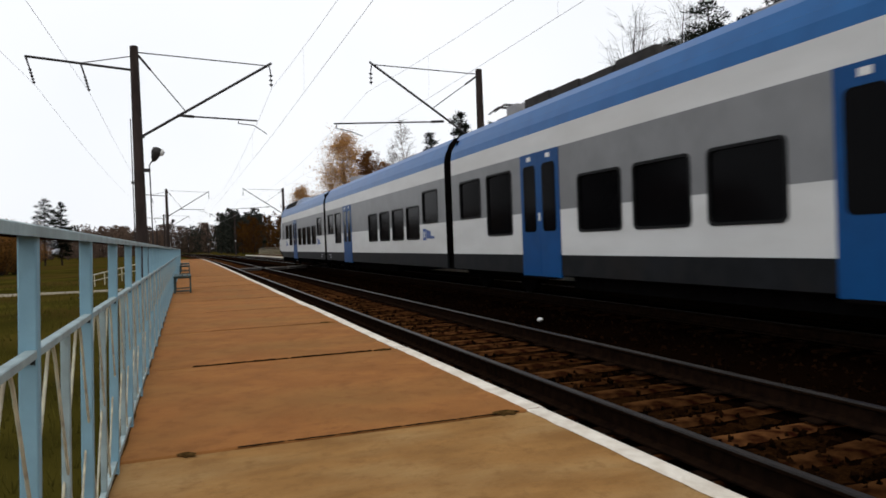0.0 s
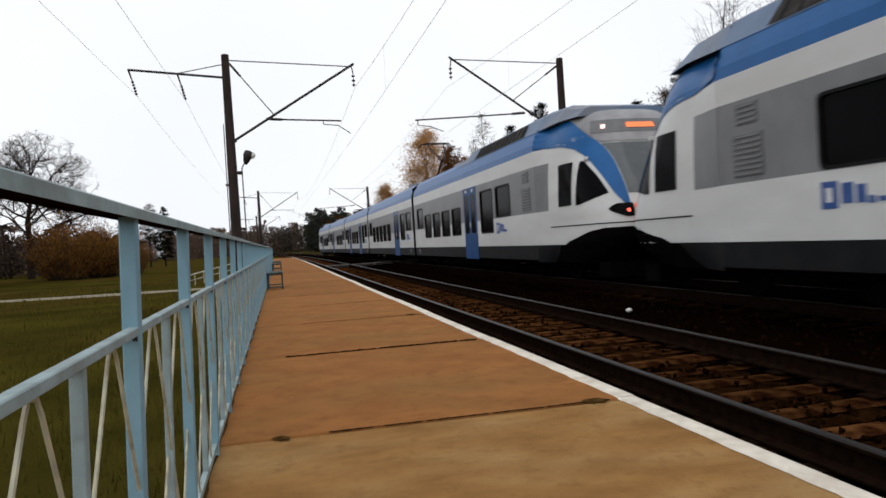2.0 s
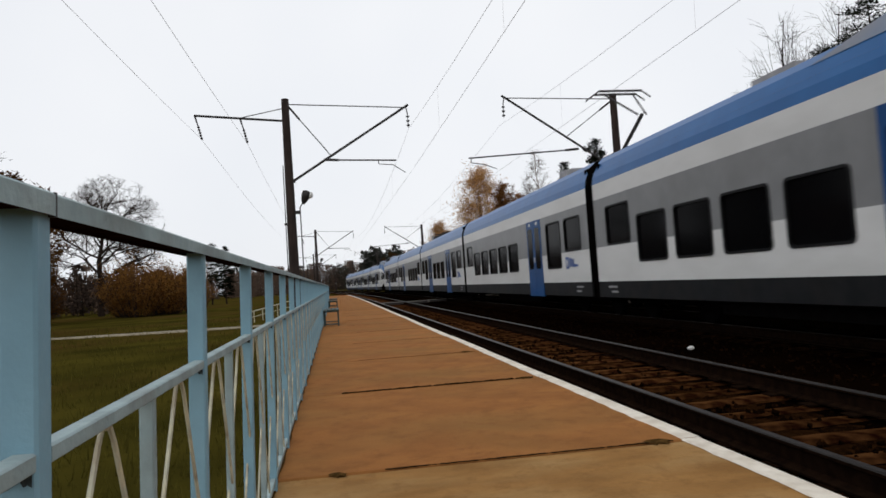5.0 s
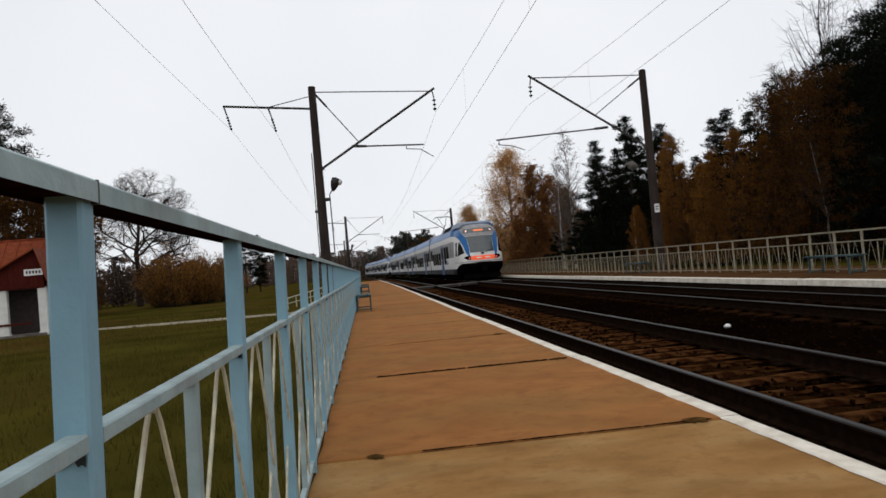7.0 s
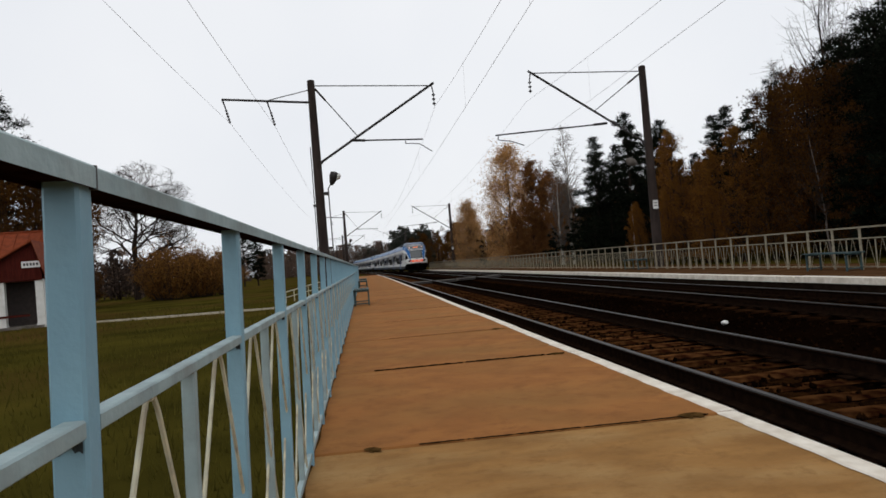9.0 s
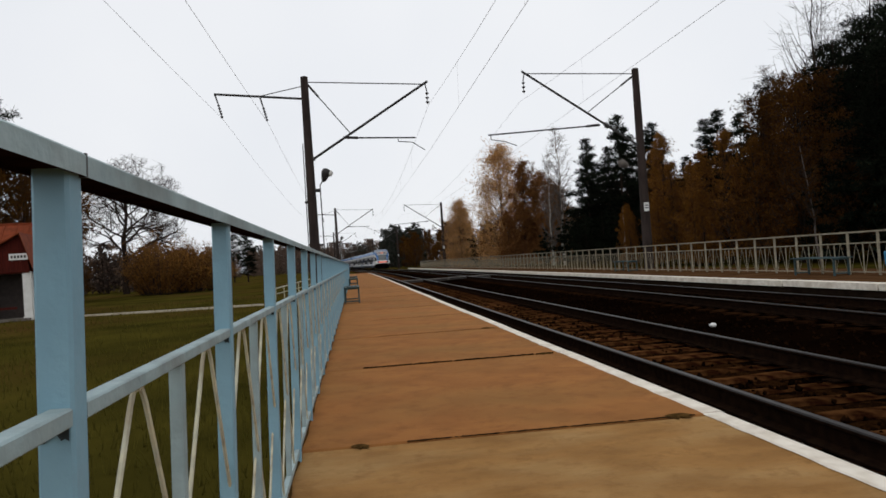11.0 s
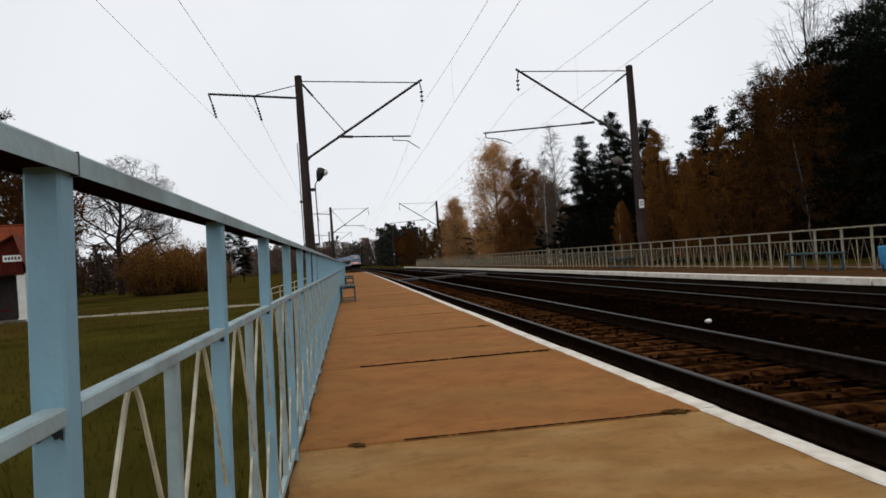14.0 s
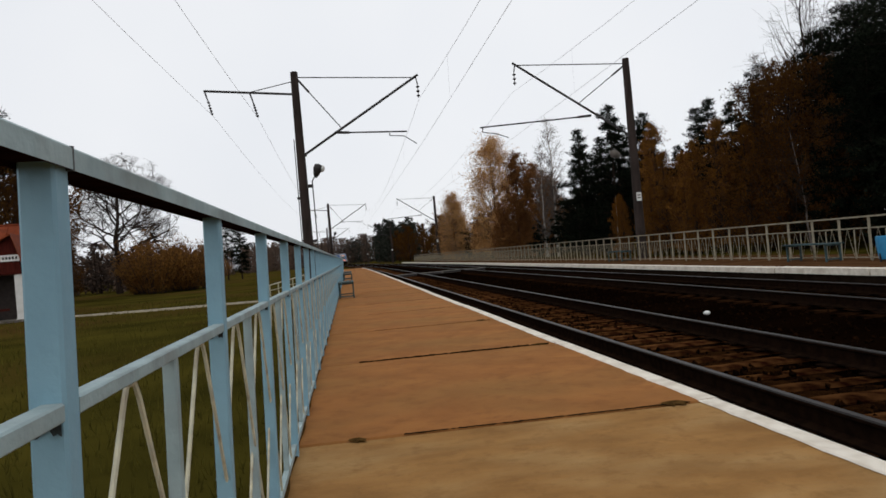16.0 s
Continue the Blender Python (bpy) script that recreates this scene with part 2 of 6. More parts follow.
# Distance haze is put into these two foliage colours, paler than near trees.
M_HAZEPINE = leaf_mat("hazed_pine_foliage", (0.045, 0.048, 0.038), (0.020, 0.023, 0.018), 0.3)
M_HAZEWOOD = leaf_mat("hazed_wood_foliage", (0.125, 0.083, 0.060), (0.080, 0.056, 0.042), 0.2)
M_TILE = mat("red_roof_sheet", (0.185, 0.040, 0.014), (0.13, 0.028, 0.010), 0.75, scale=4, spec=0.1)
M_MAROON = mat("maroon_boards", (0.070, 0.0125, 0.0085), (0.042, 0.008, 0.006), 0.85, stretch=(4, 4, 0.4), spec=0.05)
M_PLASTER = mat("whitewashed_plaster", (0.66, 0.66, 0.64), (0.55, 0.55, 0.52), 0.85, scale=3)
# Unlit space behind train windows and in the doorway, put in as a colour.
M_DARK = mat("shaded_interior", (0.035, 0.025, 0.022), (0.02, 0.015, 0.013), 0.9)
M_BENCH = mat("bench_teal_paint", (0.050, 0.085, 0.088), (0.030, 0.052, 0.055), 0.7, scale=8, spec=0.15)
M_BIN = mat("bright_blue_bin", (0.02, 0.22, 0.42), (0.016, 0.18, 0.36), 0.5)

# ---- building helpers ----


def mesh_of(name, verts, faces, mats, index=None, smooth=False):
    me = bpy.data.meshes.new(name)
    me.from_pydata([tuple(v) for v in verts], [], faces)
    for m in mats if isinstance(mats, (list, tuple)) else [mats]:
        me.materials.append(m)
    if index:
        me.polygons.foreach_set("material_index", index)
    if smooth:
        me.polygons.foreach_set("use_smooth", [True] * len(faces))
    me.update()
    return me


def add(name, me, parent=None, m=None, label=""):
    ob = new(name, me)
    if parent:
        ob.parent = parent
    if m is not None:
        ob.matrix_basis = m
    if label:
        ob["label"] = label
    return ob


def part(name, bm, material, parent, label=""):
    """One mesh object out of a bmesh, under a thing or a part."""
    me = bpy.data.meshes.new(name)
    bm.to_mesh(me)
    bm.free()
    me.materials.append(material)
    return add(name, me, parent, None, label)


class Geo:
    """Gathers simple solids into one mesh."""

    def __init__(self):
        self.v, self.f, self.i = [], [], []

    def put(self, verts, faces, mi=0):
        o = len(self.v)
        self.v += [tuple(p) for p in verts]
        self.f += [tuple(o + k for k in q) for q in faces]
        self.i += [mi] * len(faces)

    def box(self, c, s, m=None, mi=0, bev=0.0):
        """A box with chamfered edges along its length when bev is given (along z)."""
        x, y, z = s[0] / 2, s[1] / 2, s[2] / 2
        if bev:
            ring = [(x - bev, -y), (x, -y + bev), (x, y - bev), (x - bev, y), (-x + bev, y), (-x, y - bev), (-x, -y + bev), (-x + bev, -y)]
        else:
            ring = [(x, -y), (x, y), (-x, y), (-x, -y)]
        k = len(ring)
        vs = [Vector((a, b, -z)) for a, b in ring] + [Vector((a, b, z)) for a, b in ring]
        if m is not None:
            vs = [m @ p for p in vs]
        vs = [p + Vector(c) for p in vs]
        fs = [(j, (j + 1) % k, k + (j + 1) % k, k + j) for j in range(k)] + [tuple(range(k - 1, -1, -1)), tuple(range(k, 2 * k))]
        self.put(vs, fs, mi)

    def rod(self, a, b, r, r2=None, n=6, mi=0):
        a, b = Vector(a), Vector(b)
        q = (b - a).to_track_quat("Z", "Y").to_matrix()
        r2 = r if r2 is None else r2
        vs = []
        for p, rr in ((a, r), (b, r2)):
            vs += [p + q @ Vector((rr * math.cos(2 * math.pi * j / n), rr * math.sin(2 * math.pi * j / n), 0)) for j in range(n)]
        fs = [(j, (j + 1) % n, n + (j + 1) % n, n + j) for j in range(n)] + [tuple(range(n - 1, -1, -1)), tuple(range(n, 2 * n))]
        self.put(vs, fs, mi)

    def lathe(self, c, prof, n=10, mi=0, m=None):
        """A turned solid: prof rows of (radius, height)."""
        vs = []
        for r, h in prof:
            vs += [Vector((r * math.cos(2 * math.pi * j / n), r * math.sin(2 * math.pi * j / n), h)) for j in range(n)]
        if m is not None:
            vs = [m @ p for p in vs]
        vs = [p + Vector(c) for p in vs]
        fs = [(k * n + j, k * n + (j + 1) % n, (k + 1) * n + (j + 1) % n, (k + 1) * n + j) for k in range(len(prof) - 1) for j in range(n)]
        fs += [tuple(range(n - 1, -1, -1)), tuple(range((len(prof) - 1) * n, len(prof) * n))]
        self.put(vs, fs, mi)

    def mesh(self, name, mats, smooth=False):
        return mesh_of(name, self.v, self.f, mats, self.i, smooth)


def one(name, fill, mats, parent=None, label="", m=None, smooth=False):
    """One object whose mesh the function fill(geo) makes."""
    g = Geo()
    fill(g)
    return add(name, g.mesh(name, mats, smooth), parent, m, label)


# ---- the line: straight past the platform's middle, then a wide curve to the left ----
CURVE = 1.95e-4
RAIL_Z = -0.15
TRACK_1, TRACK_2 = 3.83, 8.45


def off(y):
    return -CURVE * (y - 45) ** 2 if y > 45 else 0.0


def along(x, y, z=0.0):
    return Vector((x + off(y), y, z))


def stations(y0, y1):
    ys, y = [], y0
    while y < y1 - 0.01:
        ys.append(y)
        y += 10 if y < 40 or y > 200 else 5
    return ys + [y1]


def sweep(g, prof, y0, y1, mi=0, closed=True):
    """A profile of (x, z) rows carried along the line."""
    ys, k = stations(y0, y1), len(prof)
    vs = [along(x, y, z) for y in ys for x, z in prof]
    last = k if closed else k - 1
    fs = [(a * k + j, a * k + (j + 1) % k, (a + 1) * k + (j + 1) % k, (a + 1) * k + j) for a in range(len(ys) - 1) for j in range(last)]
    if closed:
        fs += [tuple(range(k - 1, -1, -1)), tuple(range((len(ys) - 1) * k, len(ys) * k))]
    g.put(vs, fs, mi)


# ---- ground ----
GROUND = -0.45


def ground_mesh():
    xs = [-3000, -800, -300] + list(range(-120, -1, 6)) + [0, 2, 12, 14] + list(range(18, 121, 6)) + [300, 800, 3000]
    ys = [-3000, -800, -200] + list(range(-60, 301, 8)) + [420, 800, 1500, 4000]
    vs = []
    for y in ys:
        for x in xs:
            z = GROUND
            if x < -3 or x > 15:
                z += 0.12 * noise.noise((x * 0.07, y * 0.07, 0.3)) + 0.05 * noise.noise((x * 0.3, y * 0.3, 1.7))
            vs.append((x, y, z))
    k = len(xs)
    fs = [(a * k + b, a * k + b + 1, (a + 1) * k + b + 1, (a + 1) * k + b) for a in range(len(ys) - 1) for b in range(k - 1)]
    return mesh_of("ground", vs, fs, M_GROUND, smooth=True)


tagged(add("ground", ground_mesh()), "dull green and brown autumn turf beside the line", "ground", kind="structure")
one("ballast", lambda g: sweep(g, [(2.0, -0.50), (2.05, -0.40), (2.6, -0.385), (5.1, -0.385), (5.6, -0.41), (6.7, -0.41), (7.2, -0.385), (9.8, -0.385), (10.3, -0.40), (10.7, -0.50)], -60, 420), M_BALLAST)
tagged(bpy.data.objects["ballast"], "near-black brown crushed-stone ballast bed", "ballast", kind="structure")


def stones(g):
    rng = random.Random(5)
    for _ in range(17000):
        y = 2 + 38 * rng.random() ** 1.6
        x = rng.uniform(2.3, 10.4) if rng.random() < 0.6 else rng.gauss(3.8, 0.32)
        if 3.13 < x < 4.53 and rng.random() < 0.8:
            continue
        if any(abs(abs(x - t) - 0.7975) < 0.12 for t in (TRACK_1, TRACK_2)):
            continue
        s = rng.uniform(0.018, 0.045)
        c = along(x, y, -0.385 + rng.uniform(-0.03, 0.012) + (0.035 * max(0.0, noise.noise((x * 2, y * 2, 4.0)) + 0.45) if 3.1 < x < 4.5 else 0))
        if 5.3 < x < 6.9:
            c.z -= 0.02
        m = Euler((rng.uniform(0, 3), rng.uniform(0, 3), rng.uniform(0, 3))).to_matrix()
        pts = [m @ Vector(p) * s + c for p in ((1.2, 0, 0), (-1.1, 0.2, 0), (0, 1, 0.1), (0.1, -1, 0), (0, 0.1, 0.8), (0, 0, -0.7))]
        g.put(pts, [(0, 2, 4), (2, 1, 4), (1, 3, 4), (3, 0, 4), (2, 0, 5), (1, 2, 5), (3, 1, 5), (0, 3, 5)])


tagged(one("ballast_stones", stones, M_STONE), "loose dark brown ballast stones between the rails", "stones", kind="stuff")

# ---- tracks ----
RAIL_PROFILE = [(-0.075, -0.18), (0.075, -0.18), (0.075, -0.165), (0.012, -0.145), (0.010, -0.045), (0.037, -0.03), (0.037, -0.012)]
RAIL_PROFILE_2 = [(-0.037, -0.012), (-0.037, -0.03), (-0.010, -0.045), (-0.012, -0.145), (-0.075, -0.165)]


def sleeper_mesh(seed, material):
    """A worn timber sleeper: rounded, split edges, half sunk in grit, with a plate under each rail."""
    rng, g, nx = random.Random(seed), Geo(), 16
    prof = [(-0.13, -0.30), (-0.125, -0.215), (-0.085, -0.192), (0.0, -0.188), (0.085, -0.192), (0.125, -0.215), (0.13, -0.30)]
    for i in range(nx + 1):
        u = -1.3 + 2.6 * i / nx
        sink = 0.018 * noise.noise((u * 1.7, seed * 3.1, 0.5)) - 0.012
        g.v += [(u, v * (1 + 0.16 * noise.noise((u * 2.4, seed * 5.3, v * 9))), z + (sink + rng.uniform(-0.006, 0.004) if z > -0.25 else 0)) for v, z in prof]
    g.f = [(i * 7 + j, i * 7 + j + 1, i * 7 + 8 + j, i * 7 + 7 + j) for i in range(nx) for j in range(6)] + [tuple(range(6, -1, -1)), tuple(range(nx * 7, nx * 7 + 7))]
    g.i = [0] * len(g.f)
    for c in (-0.7975, 0.7975):
        g.box((c, 0, -0.183), (0.34, 0.16, 0.012), mi=1)
    return g.mesh("sleeper", [material, M_RAILWEB])


def track(x, label):
    root = tagged(new("track"), label, "railway track", "tracks of the station")
    for side in (-0.7975, 0.7975):
        c = x + side
        rail = one("rail", lambda g: sweep(g, [(c + a, RAIL_Z + b) for a, b in RAIL_PROFILE + RAIL_PROFILE_2], -60, 420), M_RAILWEB, root, "rusty brown steel rail")
        one("rail_head", lambda g: sweep(g, [(c - 0.030, RAIL_Z - 0.011), (c + 0.030, RAIL_Z - 0.011), (c + 0.024, RAIL_Z), (c - 0.024, RAIL_Z)], -60, 420), M_RAILHEAD, rail, "worn shiny running surface")
    wood_mat = M_SLEEPER if x == TRACK_1 else M_DARKSLEEPER
    kinds = [sleeper_mesh(seed, wood_mat) for seed in range(6)]
    g2 = Geo()
    for k in range(560):
        y = -30 + 0.545 * k
        if -4 <= y < 70:
            add("sleeper", random.choice(kinds), root, Matrix.Translation(along(x + random.uniform(-0.03, 0.03), y, RAIL_Z + random.uniform(-0.012, 0.004))) @ Matrix.Rotation(random.uniform(-0.03, 0.03), 4, "Z"))
        else:
            g2.box(along(x, y, RAIL_Z - 0.245), (2.6, 0.24, 0.11))
    tagged(add("far_sleepers", g2.mesh("far_sleepers", wood_mat), root), kind="stuff")
    return root


track(TRACK_1, "empty railway track on dusty brown sleepers beside the platform")
track(TRACK_2, "railway track carrying the train, on dusty brown sleepers")


def grit(g):
    """Rough brown grit that fills the bays between the sleepers of the near track."""
    nx, ny, y0, step = 22, 1020, -6.0, 0.06
    for j in range(ny + 1):
        y = y0 + step * j
        for i in range(nx + 1):
            u = -0.70 + 1.40 * i / nx
            bay = math.cos(2 * math.pi * (y + 30) / 0.545)
            z = RAIL_Z - 0.238 - 0.020 * bay - 0.05 * max(0.0, abs(u) - 0.52) / 0.18
            z += 0.022 * noise.noise((u * 3.0, y * 3.0, 2.2)) + 0.016 * noise.noise((u * 14, y * 14, 7.0))
            g.v.append(tuple(along(TRACK_1 + u, y, z)))
    k = nx + 1
    g.f = [(j * k + i, j * k + i + 1, (j + 1) * k + i + 1, (j + 1) * k + i) for j in range(ny) for i in range(nx)]
    g.i = [0] * len(g.f)


tagged(one("grit", grit, M_GRIT), "brown grit and small stones between the sleepers", "grit", kind="stuff")


def crossing(x0, x1, y):
    root = tagged(new("crossing_panel"), "pale worn concrete panel of a foot crossing", "crossing", "foot crossing over the tracks")
    root.matrix_basis = Matrix.Translation(along((x0 + x1) / 2, y, 0))
    one("slab", lambda g: g.box((0, 0, -0.235), (x1 - x0, 1.2, 0.15)), M_CONC, root)
    one("edge_strip", lambda g: g.box((0, -0.63, -0.22), (x1 - x0 - 0.05, 0.06, 0.10)), M_STEEL, root)


crossing(3.15, 4.50, 45.4)
crossing(4.80, 6.10, 44.9)
crossing(6.30, 7.50, 45.6)
crossing(7.78, 9.12, 45.4)


def litter(g):
    g.lathe((0, 0, 0), [(0.01, 0), (0.045, 0.005), (0.05, 0.05), (0.035, 0.075), (0.01, 0.085)], 8, 0, Matrix.Rotation(1.2, 3, "X"))


scrap = tagged(one("litter", litter, M_PLATE, smooth=True), "small crumpled white litter lying on the ballast", "litter")
scrap.matrix_basis = Matrix.Translation((5.95, 10.75, -0.35)) @ Matrix.Rotation(0.4, 4, "Z") @ Matrix.Diagonal((1.3, 1.0, 0.8, 1))

# ---- near platform ----
EDGE_N, BACK_N = 2.22, -0.42
NEAR_END = 92.0
platform = tagged(new("platform"), "low concrete platform with brown trodden surface and white edge", "platform", kind="structure")
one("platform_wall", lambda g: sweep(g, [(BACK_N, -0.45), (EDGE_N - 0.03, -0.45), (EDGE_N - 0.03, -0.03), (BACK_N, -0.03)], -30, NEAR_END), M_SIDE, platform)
one("platform_bed", lambda g: sweep(g, [(BACK_N, -0.029), (EDGE_N - 0.04, -0.029), (EDGE_N - 0.04, -0.02), (BACK_N, -0.02)], -30, NEAR_END), M_JOINT, platform)


def slab_mesh():
    g, b, hx, hy = Geo(), 0.012, 1.325, 1.488
    lo, mid, top = -0.02, -b, 0.0
    ring = lambda z, d: [(-hx + d, -hy + d, z), (hx - d, -hy + d, z), (hx - d, hy - d, z), (-hx + d, hy - d, z)]
    vs = ring(lo, 0) + ring(mid, 0) + ring(top, b)
    g.put(vs, [(k * 4 + j, k * 4 + (j + 1) % 4, k * 4 + 4 + (j + 1) % 4, k * 4 + 4 + j) for k in range(2) for j in range(4)] + [(8, 9, 10, 11)])
    g.v = [(x, y - 0.040 * x, z) for x, y, z in g.v]
    return g.mesh("slab", M_SLAB)


SLAB = slab_mesh()
SLAB_TAN = SLAB.copy()
SLAB_TAN.materials.clear()
SLAB_TAN.materials.append(M_SLABTAN)
JOINT_Y = 3.97
for k in range(-10, 30):
    y = JOINT_Y + 3 * k + 1.5
    if y + 1.5 < NEAR_END:
        add("slab", SLAB_TAN if k < 0 else SLAB, platform, Matrix.Translation(along((EDGE_N + BACK_N) / 2, y + 0.043, random.uniform(-0.004, 0.004))) @ Matrix.Rotation(-2 * CURVE * max(0, y - 45) * -1 + random.uniform(-0.001, 0.001), 4, "Z"))


def edge_strip_mesh():
    g = Geo()
    vs, n = [], 24
    rng = random.Random(3)
    for j in range(n + 1):
        y, w = -1.495 + 2.99 * j / n, rng.uniform(-0.008, 0.008)
        vs += [(0.012, y, -0.10), (0.012, y, 0.004), (0.0, y, 0.010), (-0.104 + w, y, 0.010), (-0.114 + w, y, 0.002)]
    g.put(vs, [(a * 5 + j, (a + 1) * 5 + j, (a + 1) * 5 + j + 1, a * 5 + j + 1) for a in range(n) for j in range(4)])
    return g.mesh("edge_paint", M_WHITE)


EDGE = edge_strip_mesh()
for k in range(-10, 30):
    y = JOINT_Y + 3 * k + 1.5
    if y + 1.5 < NEAR_END:
        add("edge_paint", EDGE, platform, Matrix.Translation(along(EDGE_N + random.uniform(-0.012, 0.012), y, 0)))


def joint(g, seed, x0, lip):
    """Dark worn joint: the farther slab stands a little proud, its crumbled edge shows."""
    rng, n = random.Random(seed), 90
    vs = []
    for j in range(n + 1):
        x, w, c = x0 + (2.04 - x0) * j / n, rng.uniform(0.006, 0.012), rng.uniform(-0.004, 0.004) + 0.006 * noise.noise((x0 + j * 0.12, seed, 0))
        h = lip * rng.uniform(0.6, 1.15)
        if rng.random() < 0.05:
            w, h = 0.001, 0.001
        vs += [(x, c - w, 0.0045), (x, c - w * 0.4, 0.005 + h), (x, c + w, 0.005 + h * 0.8)]
    g.put(vs, [(3 * j + q, 3 * j + 3 + q, 3 * j + 4 + q, 3 * j + 1 + q) for j in range(n) for q in (0, 1)])


for k in range(-2, 27):
    jg = Geo()
    joint(jg, 40 + k, {0: 0.24, 1: 0.02}.get(k, 0.3), {0: 0.004, 1: 0.014}.get(k, 0.002))
    add("joint", jg.mesh("joint", M_JOINT), platform, Matrix.Translation(along(0, JOINT_Y + 3 * k, 0)) @ Matrix.Rotation(-0.040, 4, "Z") @ Matrix.Translation((0, 0.079, 0)))


def pocket(g):
    rng = random.Random(8)
    ring = [(0.13 * math.cos(a) * rng.uniform(0.45, 1.25), 0.075 * math.sin(a) * rng.uniform(0.45, 1.3)) for a in [k * math.pi / 7 for k in range(14)]]
    vs = [(x, y, 0.004) for x, y in ring] + [(x * 0.6, y * 0.6, 0.011) for x, y in ring] + [(0, 0, 0.008)]
    g.put(vs, [(j, (j + 1) % 14, 14 + (j + 1) % 14, 14 + j) for j in range(14)] + [(14 + j, 14 + (j + 1) % 14, 28) for j in range(14)])


pg = Geo()
pocket(pg)
POCKET = pg.mesh("lifting_pocket", M_PATCH)
for k in range(-2, 14):
    y = JOINT_Y + 3 * k
    if k < 3:
        add("lifting_pocket", POCKET, platform, Matrix.Translation(along(1.93 + random.uniform(-0.03, 0.03), y + 0.02, 0.002)) @ Matrix.Rotation(random.uniform(-0.3, 0.6), 4, "Z"))
    if k == 0:
        add("lifting_pocket", POCKET, platform, Matrix.Translation(along(-0.03 + random.uniform(-0.03, 0.03), y + 0.07, 0.002)) @ Matrix.Rotation(random.uniform(0.4, 1.4), 4, "Z") @ Matrix.Diagonal((0.55, 0.9, 1, 1)))


def foot_strip(g):
    rng = random.Random(14)
    vs, n = [], 320
    for j in range(n + 1):
        y = -8 + 54 * j / n
        vs += [(-0.418, y, 0.009), (-0.376 + rng.uniform(-0.006, 0.010), y, 0.007)]
    g.put(vs, [(2 * j, 2 * j + 1, 2 * j + 3, 2 * j + 2) for j in range(n)])


# Dark strip with an uneven inner edge, laid on the slabs.
one("foot_strip", foot_strip, M_PATCH, platform, "dark uneven strip along the railing foot")


# ---- near railing ----
def railing_near():
    root = tagged(new("railing"), "pale blue painted steel railing with cream zigzag rods along the platform", "railing")
    root.matrix_basis = Matrix.Translation((-0.386, 0, 0)) @ Matrix.Rotation(radians(1.7), 4, "Y")
    x, pitch, y0, top, mid = 0.0, 1.005, 0.858, 1.224, 0.924
    first, last = -9, 45
    g = Geo()
    g.box((0, 0, top / 2), (0.042, 0.042, top - 0.004), bev=0.004)
    post = g.mesh("post", M_RAILBLUE)
    g = Geo()
    g.box((0, 0, (mid + 0.05) / 2), (0.026, 0.026, mid - 0.076), bev=0.003)
    bar = g.mesh("bar", M_RAILTOP)
    rods = []
    apex = mid - 0.017
    for s, run in ((1, 0.41), (-1, 0.47)):
        g = Geo()
        g.rod((0.004 * s, s * 0.004, apex), (0.005 * s, s * 0.022, apex - 0.028), 0.0047, n=6)
        g.rod((0.005 * s, s * 0.022, apex - 0.028), (0.006 * s, s * (0.022 + run * 0.45), (apex + 0.03) * 0.55), 0.0047, n=6)
        g.rod((0.006 * s, s * (0.022 + run * 0.45), (apex + 0.03) * 0.55), (0.007 * s, s * (run + 0.03), 0.07), 0.0047, n=6)
        rods.append(g.mesh("rod", M_ROD))
    g = Geo()
    g.rod((0, -0.010, apex + 0.002), (0, 0.010, apex + 0.002), 0.0085, n=6)
    weld = g.mesh("weld", M_ROD)
    g = Geo()
    g.put([(a, q, b) for q in (-0.5, 0.5) for a, b in ((-0.014, -0.0115), (0.011, -0.0115), (0.014, -0.009), (0.014, 0.009), (0.011, 0.0115), (-0.011, 0.0115), (-0.014, 0.009))], [(j, (j + 1) % 7, 7 + (j + 1) % 7, 7 + j) for j in range(7)] + [tuple(range(6, -1, -1)), tuple(range(7, 14))])
    midrail = g.mesh("middle_rail", M_RAILTOP)
    g = Geo()
    rng = random.Random(6)
    g.put([(-0.016 + 0.032 * j / 7, 0, 0.012 if h else -rng.uniform(0.002, 0.014)) for h in (1, 0) for j in range(8)], [(j, 8 + j, 9 + j, j + 1) for j in range(7)])
    mark_mesh = g.mesh("soot_mark", M_POSTMARK)
    for k in range(first, last):
        y = y0 + pitch * k
        add("post", post, root, Matrix.Translation((x, y, 0)))
        add("middle_rail", midrail, root, Matrix.Translation((x + 0.006, y + pitch / 2, mid)) @ Matrix.Diagonal((1, pitch - 0.044, 1, 1)))
        add("bar", bar, root, Matrix.Translation((x, y + pitch * 0.515, 0)))
        # A dark, ragged-edged piece on each post just under the middle rail.
        add("soot_mark", mark_mesh, root, Matrix.Translation((x, y - 0.0235, mid - 0.016)))
        for q in (0.276, 0.779):
            for r in rods:
                add("rod", r, root, Matrix.Translation((x, y + pitch * q, 0)))
            add("weld", weld, root, Matrix.Translation((x, y + pitch * q, 0)))
    ya, yb = y0 + pitch * first, y0 + pitch * (last - 1) + 0.03
    cuts = [ya, 0.872] + [0.872 + pitch * 3 * j for j in range(1, 14)]
    cuts = [c for c in cuts if c < yb - 0.5] + [yb]
    # an inverted channel: painted outside, near-black brown in its hollow
    skin = [(-0.030, -0.014), (-0.030, 0.012), (-0.026, 0.0155), (0.026, 0.0155), (0.030, 0.012), (0.030, -0.014)]
    hollow = [(0.030, -0.014), (0.026, -0.014), (0.026, -0.008), (-0.026, -0.008), (-0.026, -0.014), (-0.030, -0.014)]
